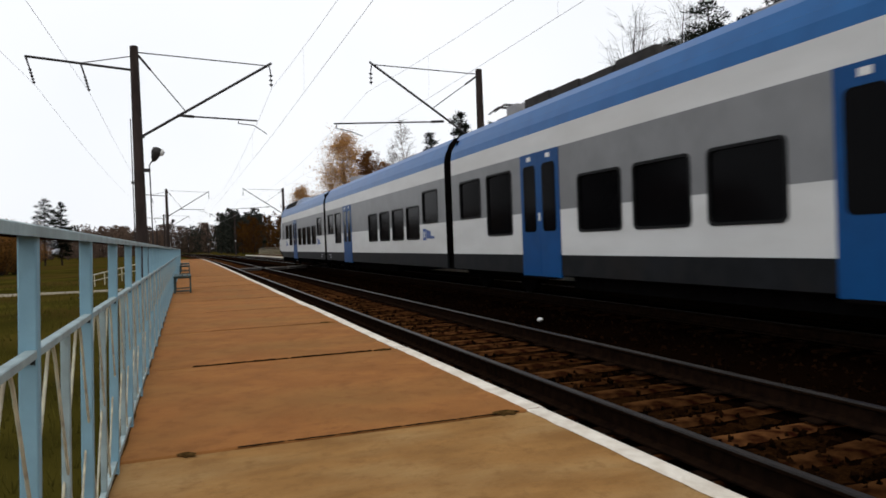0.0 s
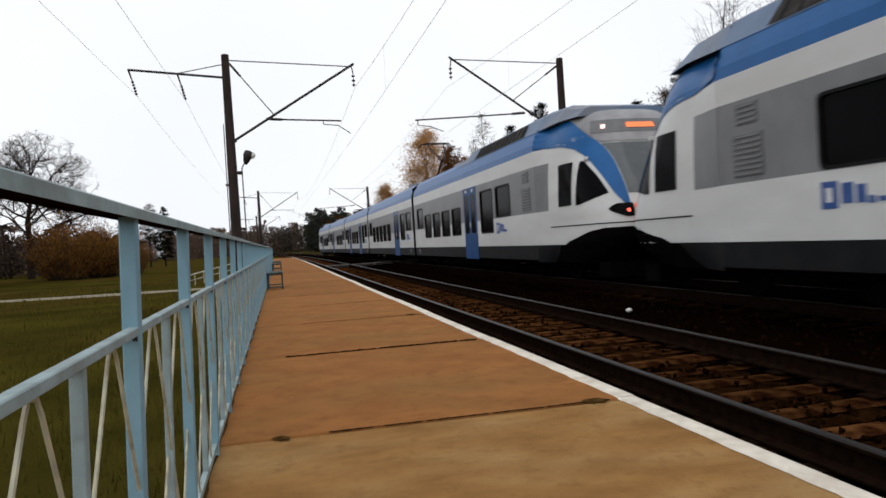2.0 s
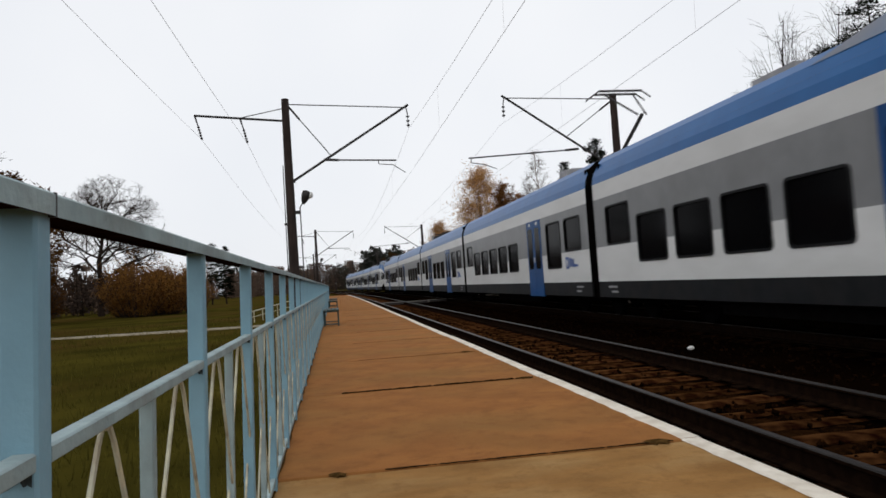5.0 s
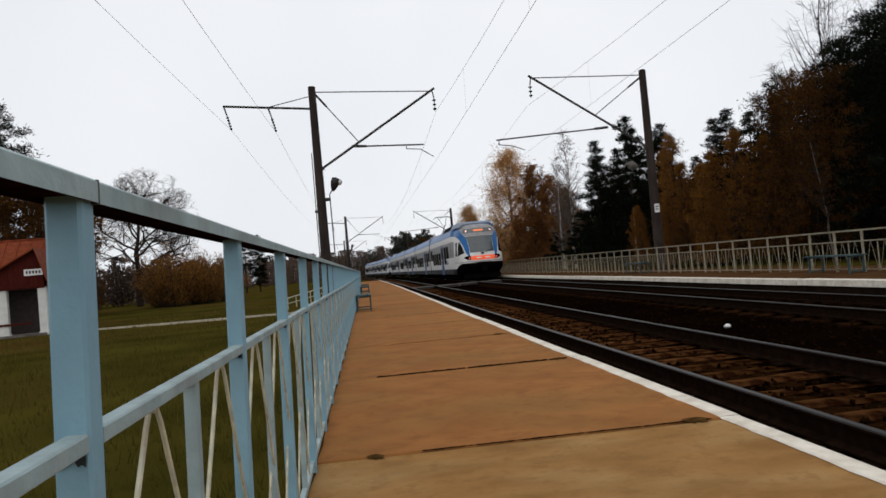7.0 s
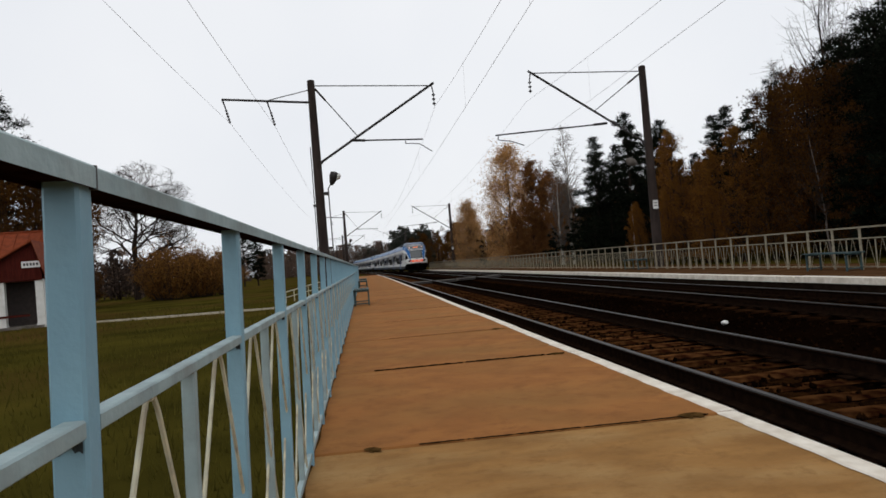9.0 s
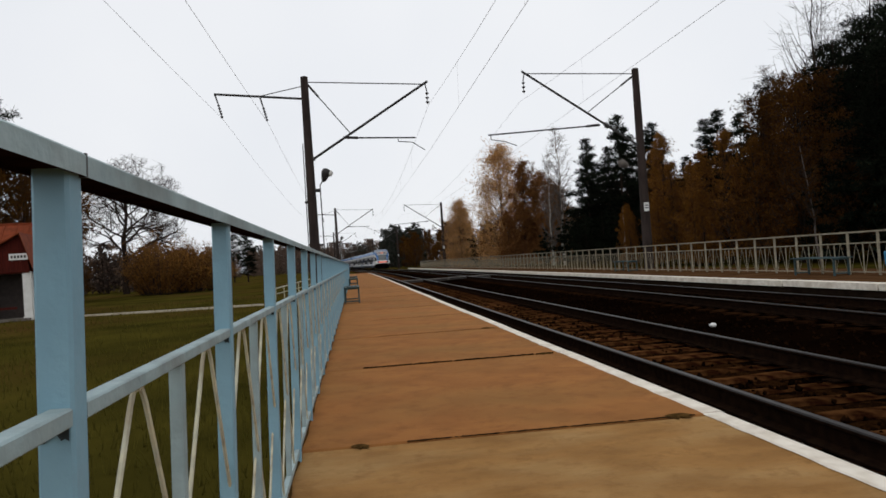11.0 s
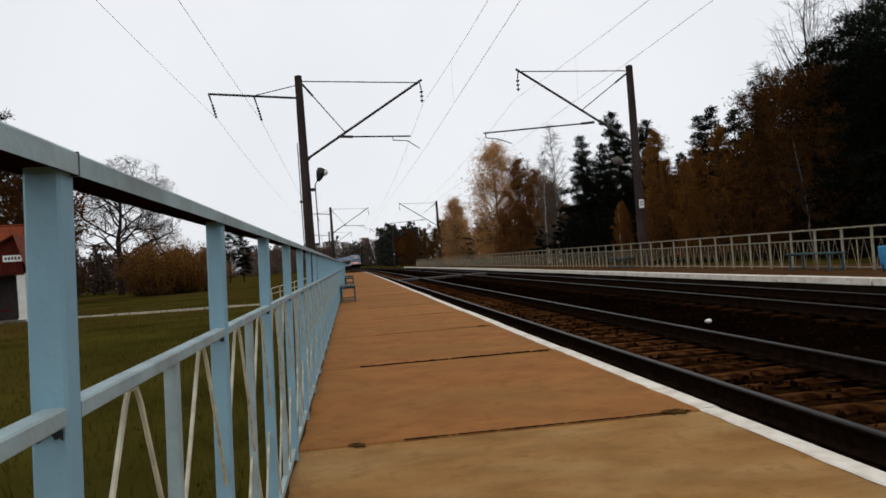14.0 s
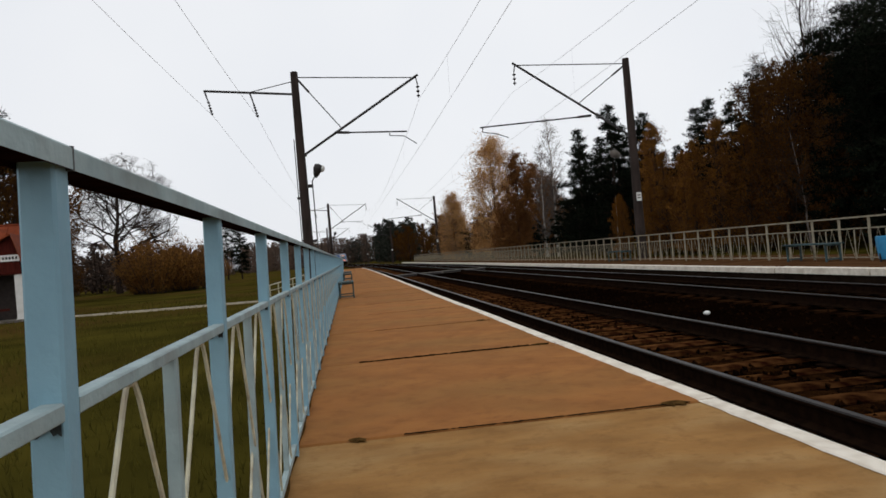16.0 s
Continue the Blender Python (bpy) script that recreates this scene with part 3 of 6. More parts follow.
    for a, b in zip(cuts, cuts[1:]):
        g = Geo()
        lift = top + (0.001 if a < 0 else 0.0)
        for ring, mi in ((skin, 0), (hollow, 1)):
            g.put([(x + p, q, lift + z) for q in (a + 0.002, b - 0.002) for p, z in ring], [(j, j + 1, 7 + j, 6 + j) for j in range(5)], mi)
        cap = skin + hollow[1:5]
        for q, turn in ((a + 0.002, 1), (b - 0.002, -1)):
            g.put([(x + p, q, lift + z) for p, z in cap[::turn]], [tuple(range(len(cap)))], 0)
        add("top_rail", g.mesh("top_rail", [M_RAILTOP, M_HOLLOW]), root, None, "weathered channel-section top rail")
    one("bottom_rail", lambda g: g.box((x, (ya + yb) / 2, 0.06), (0.026, yb - ya, 0.03)), M_RAILTOP, root)
    one("weld_bead", lambda g: g.box((x, 0.872, top + 0.0008), (0.0602, 0.005, 0.0305)), M_BAR, root, "dark butt joint of the top rail")


railing_near()


def bench(y, x, label, flip=1, z=0.0):
    root = tagged(new("bench"), label, "bench", "platform benches")
    root.matrix_basis = Matrix.Translation(along(x, y, z))
    for s in (-0.75, 0.75):
        one("leg_frame", lambda g: (g.box((-0.2, s, 0.22), (0.04, 0.04, 0.44)), g.box((0.2, s, 0.22), (0.04, 0.04, 0.44)), g.box((0, s, 0.42), (0.44, 0.04, 0.04)), g.box((0, s, 0.06), (0.40, 0.03, 0.03))), M_BENCH, root)
    for j in range(4):
        one("slat", lambda g: g.box((-0.18 + 0.12 * j, 0, 0.455), (0.09, 1.8, 0.03)), M_BENCH, root)


bench(20.3, -0.12, "teal painted slatted bench against the railing")
bench(33.6, -0.09, "teal painted slatted bench farther along the railing")
bench(39.5, -0.09, "teal painted slatted bench near the foot crossing")

# ---- far platform ----
EDGE_F, BACK_F, FAR_END = 10.28, 14.6, 118.0
platform_far = tagged(new("platform_far"), "opposite low concrete platform with a white painted kerb", "platform", kind="structure")
one("far_surface", lambda g: sweep(g, [(EDGE_F + 0.3, -0.45), (BACK_F, -0.45), (BACK_F, 0.0), (EDGE_F + 0.3, 0.0)], -30, FAR_END), M_FARSLAB, platform_far)
one("far_footing", lambda g: sweep(g, [(EDGE_F + 0.05, -0.46), (EDGE_F + 0.29, -0.46), (EDGE_F + 0.29, -0.13), (EDGE_F + 0.05, -0.13)], -30, FAR_END), M_SIDE, platform_far)
g = Geo()
g.box((0.15, 0, -0.06), (0.30, 2.96, 0.14))
KERB = g.mesh("kerb_slab", M_WHITE)
for k in range(-8, 39):
    y = 1.6 + 3 * k
    add("kerb_slab", KERB, platform_far, Matrix.Translation(along(EDGE_F + random.uniform(-0.015, 0.015), y, random.uniform(-0.006, 0.006) + 0.004)) @ Matrix.Rotation(2 * CURVE * max(0, y - 45), 4, "Z"))


def railing_far():
    root = tagged(new("railing_far"), "faded beige steel railing with zigzag rods behind the opposite platform", "railing")
    x, pitch, top, mid = 12.5, 1.0, 1.07, 0.79
    g = Geo()
    g.box((0, 0, top / 2), (0.046, 0.046, top))
    post = g.mesh("post", M_FARRAIL)
    fill = Geo()
    for k in range(0, 112):
        y = 5.6 + pitch * k
        add("post", post, root, Matrix.Translation(along(x, y, 0)))
        fill.box(along(x, y + 0.5, mid / 2), (0.012, 0.035, mid - 0.06))
        for q in (0.27, 0.73):
            for s in (0.19, -0.19):
                fill.rod(along(x, y + q, mid), along(x, y + q + s, 0.08), 0.0065, n=4)
    tagged(add("rod_infill", fill.mesh("rod_infill", M_FARRAIL), root), kind="stuff")
    for nm, z, w in (("top_rail", top, 0.042), ("middle_rail", mid, 0.032), ("bottom_rail", 0.07, 0.03)):
        one(nm, lambda g: sweep(g, [(x - w / 2, z - w / 2), (x + w / 2, z - w / 2), (x + w / 2, z + w / 2), (x - w / 2, z + w / 2)], 5.6, 116.6), M_FARRAIL, root)


railing_far()
bench(16.2, 12.15, "teal painted slatted bench before the opposite railing")
bench(29.0, 12.15, "teal slatted bench farther along the opposite platform")


def rubbish_bin():
    root = tagged(new("litter_bin"), "bright blue painted litter bin on the opposite platform", "bin")
    root.matrix_basis = Matrix.Translation((12.15, 13.75, 0.0))
    one("tub", lambda g: g.lathe((0, 0, 0.06), [(0.15, 0), (0.19, 0.30), (0.20, 0.52), (0.185, 0.53), (0.17, 0.36)], 12), M_BIN, root)
    one("stand", lambda g: (g.box((-0.16, 0, 0.1), (0.03, 0.03, 0.2)), g.box((0.16, 0, 0.1), (0.03, 0.03, 0.2)), g.box((0, 0, 0.05), (0.34, 0.03, 0.03))), M_STEEL, root)


rubbish_bin()


# ---- catenary masts and wires ----
def insulator(g, c, d, n=3, r=0.085, mi=0):
    """A string of discs that starts at c and goes along d."""
    c, d = Vector(c), Vector(d)
    q = d.to_track_quat("Z", "Y").to_matrix()
    L = d.length
    g.rod(c, c + d, 0.018, mi=mi)
    for k in range(n):
        g.lathe(c + d * ((k + 0.5) / n), [(0.03, -0.05), (r, -0.02), (r * 0.9, 0.015), (0.03, 0.05)], 10, mi, q)


def mast(x, y, side, label, feeder, lamp, plate):
    """side: +1 when its arm reaches to growing x."""
    root = tagged(new("catenary_mast"), label, "catenary mast", "catenary masts along the line")
    root.matrix_basis = Matrix.Translation(along(x, y, GROUND))
    z0 = -GROUND
    H = 9.55 + z0
    s = side
    one("pole", lambda g: g.lathe((0, 0, 0), [(0.23, 0), (0.225, 1.5), (0.16, H), (0.12, H + 0.02)], 14), M_MAST, root, smooth=False)
    if s > 0:
        tipx, tipz, base, cross, tube = 5.47, 9.19, (0.18, 5.90), (1.87, 6.98), ((1.70, 6.78), (4.77, 6.66))
        steady = [(3.98, 6.64), (3.98, 6.52), (4.62, 6.46), (5.16, 6.09)]
    else:
        tipx, tipz, base, cross, tube = -5.56, 9.60, (-0.18, 5.94), (-2.57, 7.50), ((-2.10, 6.92), (-7.33, 6.68))
        steady = [(-7.22, 6.68), (-7.22, 6.46), (-6.60, 6.36), (-6.02, 6.14)]
    one("bracket_arm", lambda g: (g.rod((base[0], 0, base[1] + z0), (tipx, 0, tipz + z0), 0.055, n=8), g.box((base[0], 0, base[1] + z0), (0.16, 0.2, 0.14))), M_STEEL, root)
    one("tie_rod", lambda g: g.rod((0.1 * s, 0, 9.32 + z0), (tipx - 0.25 * s, 0, tipz - 0.12 + z0), 0.024, n=6), M_STEEL, root)
    one("brace", lambda g: (g.rod((0.15 * s, 0, 9.2 + z0), (0.15 * s + (cross[0] - 0.15 * s) * 0.25, 0, 9.2 + (cross[1] - 9.2) * 0.25 + z0), 0.05, n=6), g.rod((0.15 * s + (cross[0] - 0.15 * s) * 0.25, 0, 9.2 + (cross[1] - 9.2) * 0.25 + z0), (cross[0], 0, cross[1] + z0), 0.024, n=6)), M_STEEL, root)
    one("registration_tube", lambda g: (g.rod((tube[0][0], 0, tube[0][1] + z0), (tube[1][0], 0, tube[1][1] + z0), 0.035, n=8), g.rod((tube[0][0] - 0.15 * s, 0, tube[0][1] + 0.02 + z0), (tube[0][0] + 0.5 * s, 0, tube[0][1] - 0.02 + z0), 0.06, n=8)), M_STEEL, root)
    one("steady_arm", lambda g: [g.rod((a, 0, b + z0), (c, 0, d + z0), 0.02, n=6) for (a, b), (c, d) in zip(steady, steady[1:])], M_STEEL, root)
    one("insulator_string", lambda g: (g.rod((tipx - 0.12 * s, 0, tipz - 0.05 + z0), (tipx - 0.05 * s, 0, tipz - 0.45 + z0), 0.03), insulator(g, (tipx - 0.05 * s, 0, tipz - 0.45 + z0), (0, 0, -0.6))), M_INSUL, root)
    if feeder:
        one("feeder_arm", lambda g: (g.rod((0, 0, 8.58 + z0), (-3.88, 0, 8.92 + z0), 0.05, n=8), g.rod((-0.1, 0, 9.15 + z0), (-1.9, 0, 8.78 + z0), 0.02, n=6)), M_STEEL, root)
        for fx, fz in ((-3.85, 8.92), (-1.95, 8.72)):
            one("feeder_insulator", lambda g: (g.rod((fx, 0, fz + z0), (fx + 0.12, 0, fz - 0.45 + z0), 0.045, 0.03), insulator(g, (fx + 0.12, 0, fz - 0.45 + z0), (0.14, 0, -0.62), 5, 0.06)), M_INSUL, root)
    if lamp:
        lp = one("lamp_pipe", lambda g: (g.rod((0.42, -0.1, 0.3), (0.40, -0.1, 4.7 + z0), 0.025, n=8), g.rod((0.40, -0.1, 4.7 + z0), (0.55, -0.1, 4.95 + z0), 0.025, n=8), g.box((0.25, -0.05, 4.5 + z0), (0.35, 0.12, 0.14)), g.box((0.25, -0.05, 2.1 + z0), (0.35, 0.08, 0.08))), M_STEEL, root)
        one("lamp_head", lambda g: g.lathe((0.55, -0.1, 4.85 + z0), [(0.05, 0), (0.12, 0.12), (0.20, 0.40), (0.17, 0.58), (0.05, 0.62)], 12, 0, Euler((0.25, 0.35, 0)).to_matrix()), M_STEEL, lp, "grey oval street lamp head", smooth=True)
        one("lamp_glass", lambda g: g.lathe((0.80, -0.16, 5.08 + z0), [(0.04, 0), (0.12, 0.08), (0.12, 0.22), (0.04, 0.3)], 10, 0, Euler((0.3, 0.5, 0)).to_matrix()), M_PLATE, lp, "clouded lamp glass", smooth=True)
        one("conduit", lambda g: (g.rod((-0.27, 0, 0.1), (-0.24, 0, 6.6 + z0), 0.022), g.box((-0.24, 0, 4.0 + z0), (0.14, 0.1, 0.1))), M_STEEL, root)
    if plate:
        pl = one("number_plate", lambda g: g.box((-0.02, -0.225, 2.93 + z0), (0.24, 0.02, 0.40)), M_PLATE, root, "white mast plate with dark bars")
        one("marking", lambda g: (g.box((-0.02, -0.238, 3.0 + z0), (0.14, 0.006, 0.05)), g.box((-0.02, -0.238, 2.88 + z0), (0.14, 0.006, 0.05))), M_BAR, pl)
    return root


MAST_Y = [-38.0, 30.0, 98.0, 166.0, 234.0, 302.0]
for k, my in enumerate(MAST_Y):
    mast(-1.66, my, 1, "tall dark concrete catenary mast with a feeder arm and a lamp" if k in (1, 2) else "tall dark concrete catenary mast with a feeder arm", True, k in (1, 2), False)
    mast(13.86, my + 0.3, -1, "tall dark catenary mast behind the opposite railing with a white plate", False, False, True)


def lamp_far(y):
    root = tagged(new("platform_lamp"), "grey street lamp on an arm at the opposite mast", "lamp", "platform lamps")
    root.matrix_basis = Matrix.Translation(along(13.55, y, 0))
    one("arm", lambda g: g.rod((0.1, 0, 4.6), (-0.5, -0.1, 4.95), 0.03), M_STEEL, root)
    one("lamp_head", lambda g: g.lathe((-0.45, -0.1, 4.9), [(0.05, 0), (0.14, 0.12), (0.2, 0.4), (0.05, 0.6)], 12, 0, Euler((0.2, -1.2, 0)).to_matrix()), M_CONC, root, smooth=True)


lamp_far(30.2)


def wire(name, label, pts, r, span_sag):
    """A wire from mast to mast, hanging in each span."""
    g, way = Geo(), []
    for a, b in zip(pts, pts[1:]):
        for j in range(12):
            u = j / 12
            way.append(Vector(a).lerp(Vector(b), u) - Vector((0, 0, 4 * span_sag * u * (1 - u))))
    way.append(Vector(pts[-1]))
    ring = [p + Vector((dx * r, 0, dz * r)) for p in way for dx, dz in ((1, 0), (0, 1), (-1, 0), (0, -1))]
    g.put(ring, [(4 * k + j, 4 * k + (j + 1) % 4, 4 * k + 4 + (j + 1) % 4, 4 * k + 4 + j) for k in range(len(way) - 1) for j in range(4)])
    return tagged(add(name, g.mesh(name, M_WIRE)), label, "wire", "overhead wires")


def line_pts(x, z, zig=0.0):
    return [along(x + (zig if k % 2 else -zig), my, z) for k, my in enumerate(MAST_Y)]


for tx, zig in ((3.72, 0.05), (7.95, 0.12)):
    contact = wire("contact_wire", "thin grey overhead contact wire above the track", line_pts(tx, 6.12, zig), 0.0065, 0.04)
    carrier = wire("carrier_wire", "thin grey carrier wire hanging between the masts", line_pts(tx + 0.05, 8.12, zig / 2), 0.0065, 1.35)
    g = Geo()
    for a, b in zip(MAST_Y, MAST_Y[1:]):
        for j in range(1, 8):
            u = j / 8
            y = a + (b - a) * u
            pa = along(tx, a).lerp(along(tx, b), u)
            g.rod((pa.x, y, 6.12 - 0.16 * u * (1 - u)), (pa.x + 0.03, y, 8.12 - 5.4 * u * (1 - u)), 0.003, n=3)
    tagged(add("droppers", g.mesh("droppers", M_WIRE)), "fine dropper wires between carrier and contact wire", "wire", kind="stuff")
wire("feeder_wire", "thin grey feeder wire beside the line", line_pts(-5.25, 7.85), 0.0065, 0.55)
wire("feeder_wire", "thin grey feeder wire close to the masts", line_pts(-3.35, 7.62), 0.0065, 0.55)

# ---- train: two coupled units of five cars ----
HALF = 1.74
Z_SKIRT, Z_BELT, Z_CANT, Z_BLUE = 0.95, 1.82, 3.03, 3.43
ROOF_PROFILE = [(HALF, Z_BLUE), (1.71, 3.62), (1.655, 3.76), (1.645, 3.765), (1.56, 3.96), (1.40, 4.12), (1.20, 4.20)]


def rounded(y0, y1, z0, z1, r, n=4):
    pts = []
    for cy, cz, a0 in ((y1 - r, z1 - r, 0), (y0 + r, z1 - r, 90), (y0 + r, z0 + r, 180), (y1 - r, z0 + r, 270)):
        for k in range(n + 1):
            a = radians(a0 + 90 * k / n)
            pts.append((cy + r * math.cos(a), cz + r * math.sin(a)))
    return pts


def window(root, side, y0, y1, z0, z1, d=0.045):
    """A window unit: a rounded black frame that stands proud, and a pane set back in the opening."""
    x = side * HALF
    n = 4
    outer, inner = rounded(y0, y1, z0, z1, 0.10), rounded(y0 + d, y1 - d, z0 + d, z1 - d, 0.08)
    k = len(outer)
    g = Geo()
    vs = [(x - side * 0.01, a, b) for a, b in outer] + [(x + side * 0.012, a, b) for a, b in outer] + [(x + side * 0.012, a, b) for a, b in inner] + [(x - side * 0.045, a, b) for a, b in inner]
    for q in range(3):
        g.put([vs[q * k + j] for j in range(k)] + [vs[(q + 1) * k + j] for j in range(k)], [(j, (j + 1) % k, k + (j + 1) % k, k + j) for j in range(k)])
    fr = add("window_frame", g.mesh("window_frame", M_RUBBER), root)
    g = Geo()
    g.put([(x - side * 0.03, a, b) for a, b in inner], [tuple(range(k))])
    add("pane", g.mesh("pane", M_GLASS), fr)


def side_wall(g, side, ya, yb, openings):
    ys = sorted({ya, yb, *[v for o in openings for v in o[:2]]})
    zs = sorted({Z_SKIRT, Z_BELT, Z_CANT, Z_BLUE, *[v for o in openings for v in o[2:]]})
    x = side * HALF
    for a, b in zip(ys, ys[1:]):
        for c, d in zip(zs, zs[1:]):
            cy, cz = (a + b) / 2, (c + d) / 2
            if any(o[0] < cy < o[1] and o[2] < cz < o[3] for o in openings):
                continue
            g.put([(x, a, c), (x, b, c), (x, b, d), (x, a, d)], [(0, 1, 2, 3)], 1 if Z_BELT < cz < Z_CANT else 0)


def door(root, side, y, w=1.56):
    """A double sliding door, set a little back, with tall panes."""
    x = side * HALF
    for k in (0, 1):
        a = y + k * w / 2
        leaf = one("door_leaf", lambda g: g.box((x - side * 0.012, a + w / 4, 1.77), (0.05, w / 2 - 0.012, 2.52)), M_DOORBLUE, root, "bright blue sliding door leaf")
        outer = rounded(a + 0.13, a + w / 2 - 0.13, 1.42, 2.78, 0.09)
        one("pane", lambda g: g.put([(x + side * 0.017, p, q) for p, q in outer], [tuple(range(len(outer)))]), M_GLASS, leaf)
        one("door_sign", lambda g: g.box((x + side * 0.016, a + w / 4, 2.92), (0.006, 0.16, 0.09)), M_PLATE, leaf)
    one("door_button", lambda g: g.box((x + side * 0.02, y + w / 2, 1.72), (0.012, 0.07, 0.16)), M_PLATE, root)
    one("step", lambda g: g.box((x + side * 0.02, y + w / 2, 0.50), (0.16, w * 0.8, 0.035)), M_UNDER, root)


def bogie(root, y):
    b = one("bogie", lambda g: (g.box((0, y, 0.5), (2.0, 1.6, 0.28)), g.box((-1.15, y, 0.5), (0.18, 3.1, 0.22)), g.box((1.15, y, 0.5), (0.18, 3.1, 0.22))), M_UNDER, root)
    for s in (-1, 1):
        for q in (-1.25, 1.25):
            one("wheel", lambda g: g.lathe((s * 0.83, y + q, 0.43), [(0.12, -0.06), (0.40, -0.06), (0.43, -0.05), (0.42, 0.07), (0.12, 0.07)], 20, 0, Euler((0, radians(90) * s, 0)).to_matrix()), M_UNDER, b)


def logo(root, side, y0, y1):
    """The operator's mark, as plain blue shapes that begin under a window's edge."""
    x, z = side * (HALF + 0.006), 1.51
    y = y0 + 0.13 if side > 0 else y1 - 0.13
    lg = one("logo", lambda g: g.box((x, y, z), (0.008, 0.25, 0.34)), M_LOGO, root, "blue block mark on the white side")
    one("light_core", lambda g: g.box((x + side * 0.006, y, z), (0.006, 0.09, 0.18)), M_PLATE, lg)
    for c, h, w, t in ((0.27, 0.01, 0.17, 0.25), (0.47, -0.01, 0.13, 0.22), (0.61, -0.09, 0.09, 0.09), (0.76, -0.09, 0.12, 0.06)):
        one("bar", lambda g: g.box((x, y + side * c, z + h), (0.008, w, t)), M_LOGO, lg)


def pantograph(root, y, up):
    p = one("pantograph", lambda g: (g.box((0, y, 4.42), (1.2, 1.3, 0.08)), [g.box((sx, sy + y, 4.32), (0.12, 0.12, 0.18)) for sx in (-0.5, 0.5) for sy in (-0.55, 0.55)]), M_STEEL, root, "dark tubular current collector")
    knee, head = (Vector((0, y - 1.25, 5.35)), Vector((0, y + 0.15, 6.32))) if up else (Vector((0, y - 1.5, 4.62)), Vector((0, y + 0.3, 4.72)))
    foot = Vector((0, y + 0.45, 4.45))
    one("lower_arm", lambda g: g.rod(foot, knee, 0.055), M_STEEL, p)
    one("upper_arm", lambda g: [g.rod(knee + Vector((s * 0.12, 0, 0)), head + Vector((s * 0.45, 0, 0)), 0.028) for s in (-1, 1)], M_STEEL, p)
    one("collector_head", lambda g: [(g.box(head + Vector((0, q, 0.03)), (1.3, 0.06, 0.05)), g.rod(head + Vector((0.65, q, 0.03)), head + Vector((0.92, q, -0.16)), 0.022), g.rod(head + Vector((-0.65, q, 0.03)), head + Vector((-0.92, q, -0.16)), 0.022)) for q in (-0.18, 0.18)], M_STEEL, p)


def roof_and_skirt(root, ya, length):
    prof = ROOF_PROFILE + [(-x, z) for x, z in reversed(ROOF_PROFILE)]
    g, k = Geo(), len(prof)
    g.put([(x, ya, z) for x, z in prof] + [(x, length, z) for x, z in prof], [(j, j + 1, k + j + 1, k + j) for j in range(k - 1)], 0)
    g.i = [1 if 6 == j else 2 if j in (2, k - 4) else 0 for j in range(k - 1)]
    add("roof", g.mesh("roof", [M_CARBLUE, M_ROOF, M_RUBBER]), root, None, "bright blue curved roof edge with grey top")
    for s in (-1, 1):
        one("skirt", lambda g: g.box((s * (HALF - 0.03), (ya + length) / 2, 0.755), (0.06, length - ya, 0.39)), M_SKIRT, root)
        one("skirt_marking", lambda g: (g.box((s * (HALF + 0.003), 1.1, 0.82), (0.006, 0.5, 0.05)), g.box((s * (HALF + 0.003), 1.2, 0.70), (0.006, 0.35, 0.05))), M_ROOF, root)
    one("underframe", lambda g: g.box((0, length / 2, 0.74), (3.2, length + 0.3, 0.44)), M_UNDER, root)
    one("equipment_box", lambda g: (g.box((0, length / 2, 0.5), (2.9, length * 0.36, 0.42)), g.box((0, length * 0.32, 0.55), (2.7, 1.6, 0.3))), M_UNDER, root)


def bellows(root, y, d):
    one("gangway_bellows", lambda g: [g.box((0, y + d * (-0.2 + 0.09 * j), 2.35), (3.1 if j % 2 else 3.25, 0.07, 3.2)) for j in range(5)], M_UNDER, root, "black folded gangway bellows")


def pods(root, rows):
    for y, ln, h, mt in rows:
        k = max(1, round(ln / 1.1))
        for j in range(k):
            c, hh = y - ln / 2 + ln * (j + 0.5) / k, h * (0.75 + 0.25 * ((j * 7 + 3) % 5) / 4)
            one("roof_pod", lambda g: (g.box((0, c, 4.18 + hh / 2), (2.2, ln / k - 0.06, hh)), g.box((0, c, 4.18 + hh), (1.5, ln / k - 0.3, 0.06)), g.rod((-0.8, c, 4.18 + hh + 0.05), (0.8, c, 4.18 + hh + 0.05), 0.04)), mt, root)


def ends(g, ya, length, both=True):
    outline = [(HALF, Z_SKIRT), (HALF, Z_BLUE)] + ROOF_PROFILE[1:]
    ring = [(x, z) for x, z in outline] + [(-x, z) for x, z in reversed(outline)]
    k = len(ring)
    # End walls take the underframe's black, so the gap's darkness is in their colour.
    g.put([(x, ya, z) for x, z in ring], [tuple(range(k - 1, -1, -1))], 2)
    if both:
        g.put([(x, length, z) for x, z in ring], [tuple(range(k))], 2)


LOW, TALL, HIGH = (1.37, 2.43), (1.37, 2.80), (1.83, 2.80)


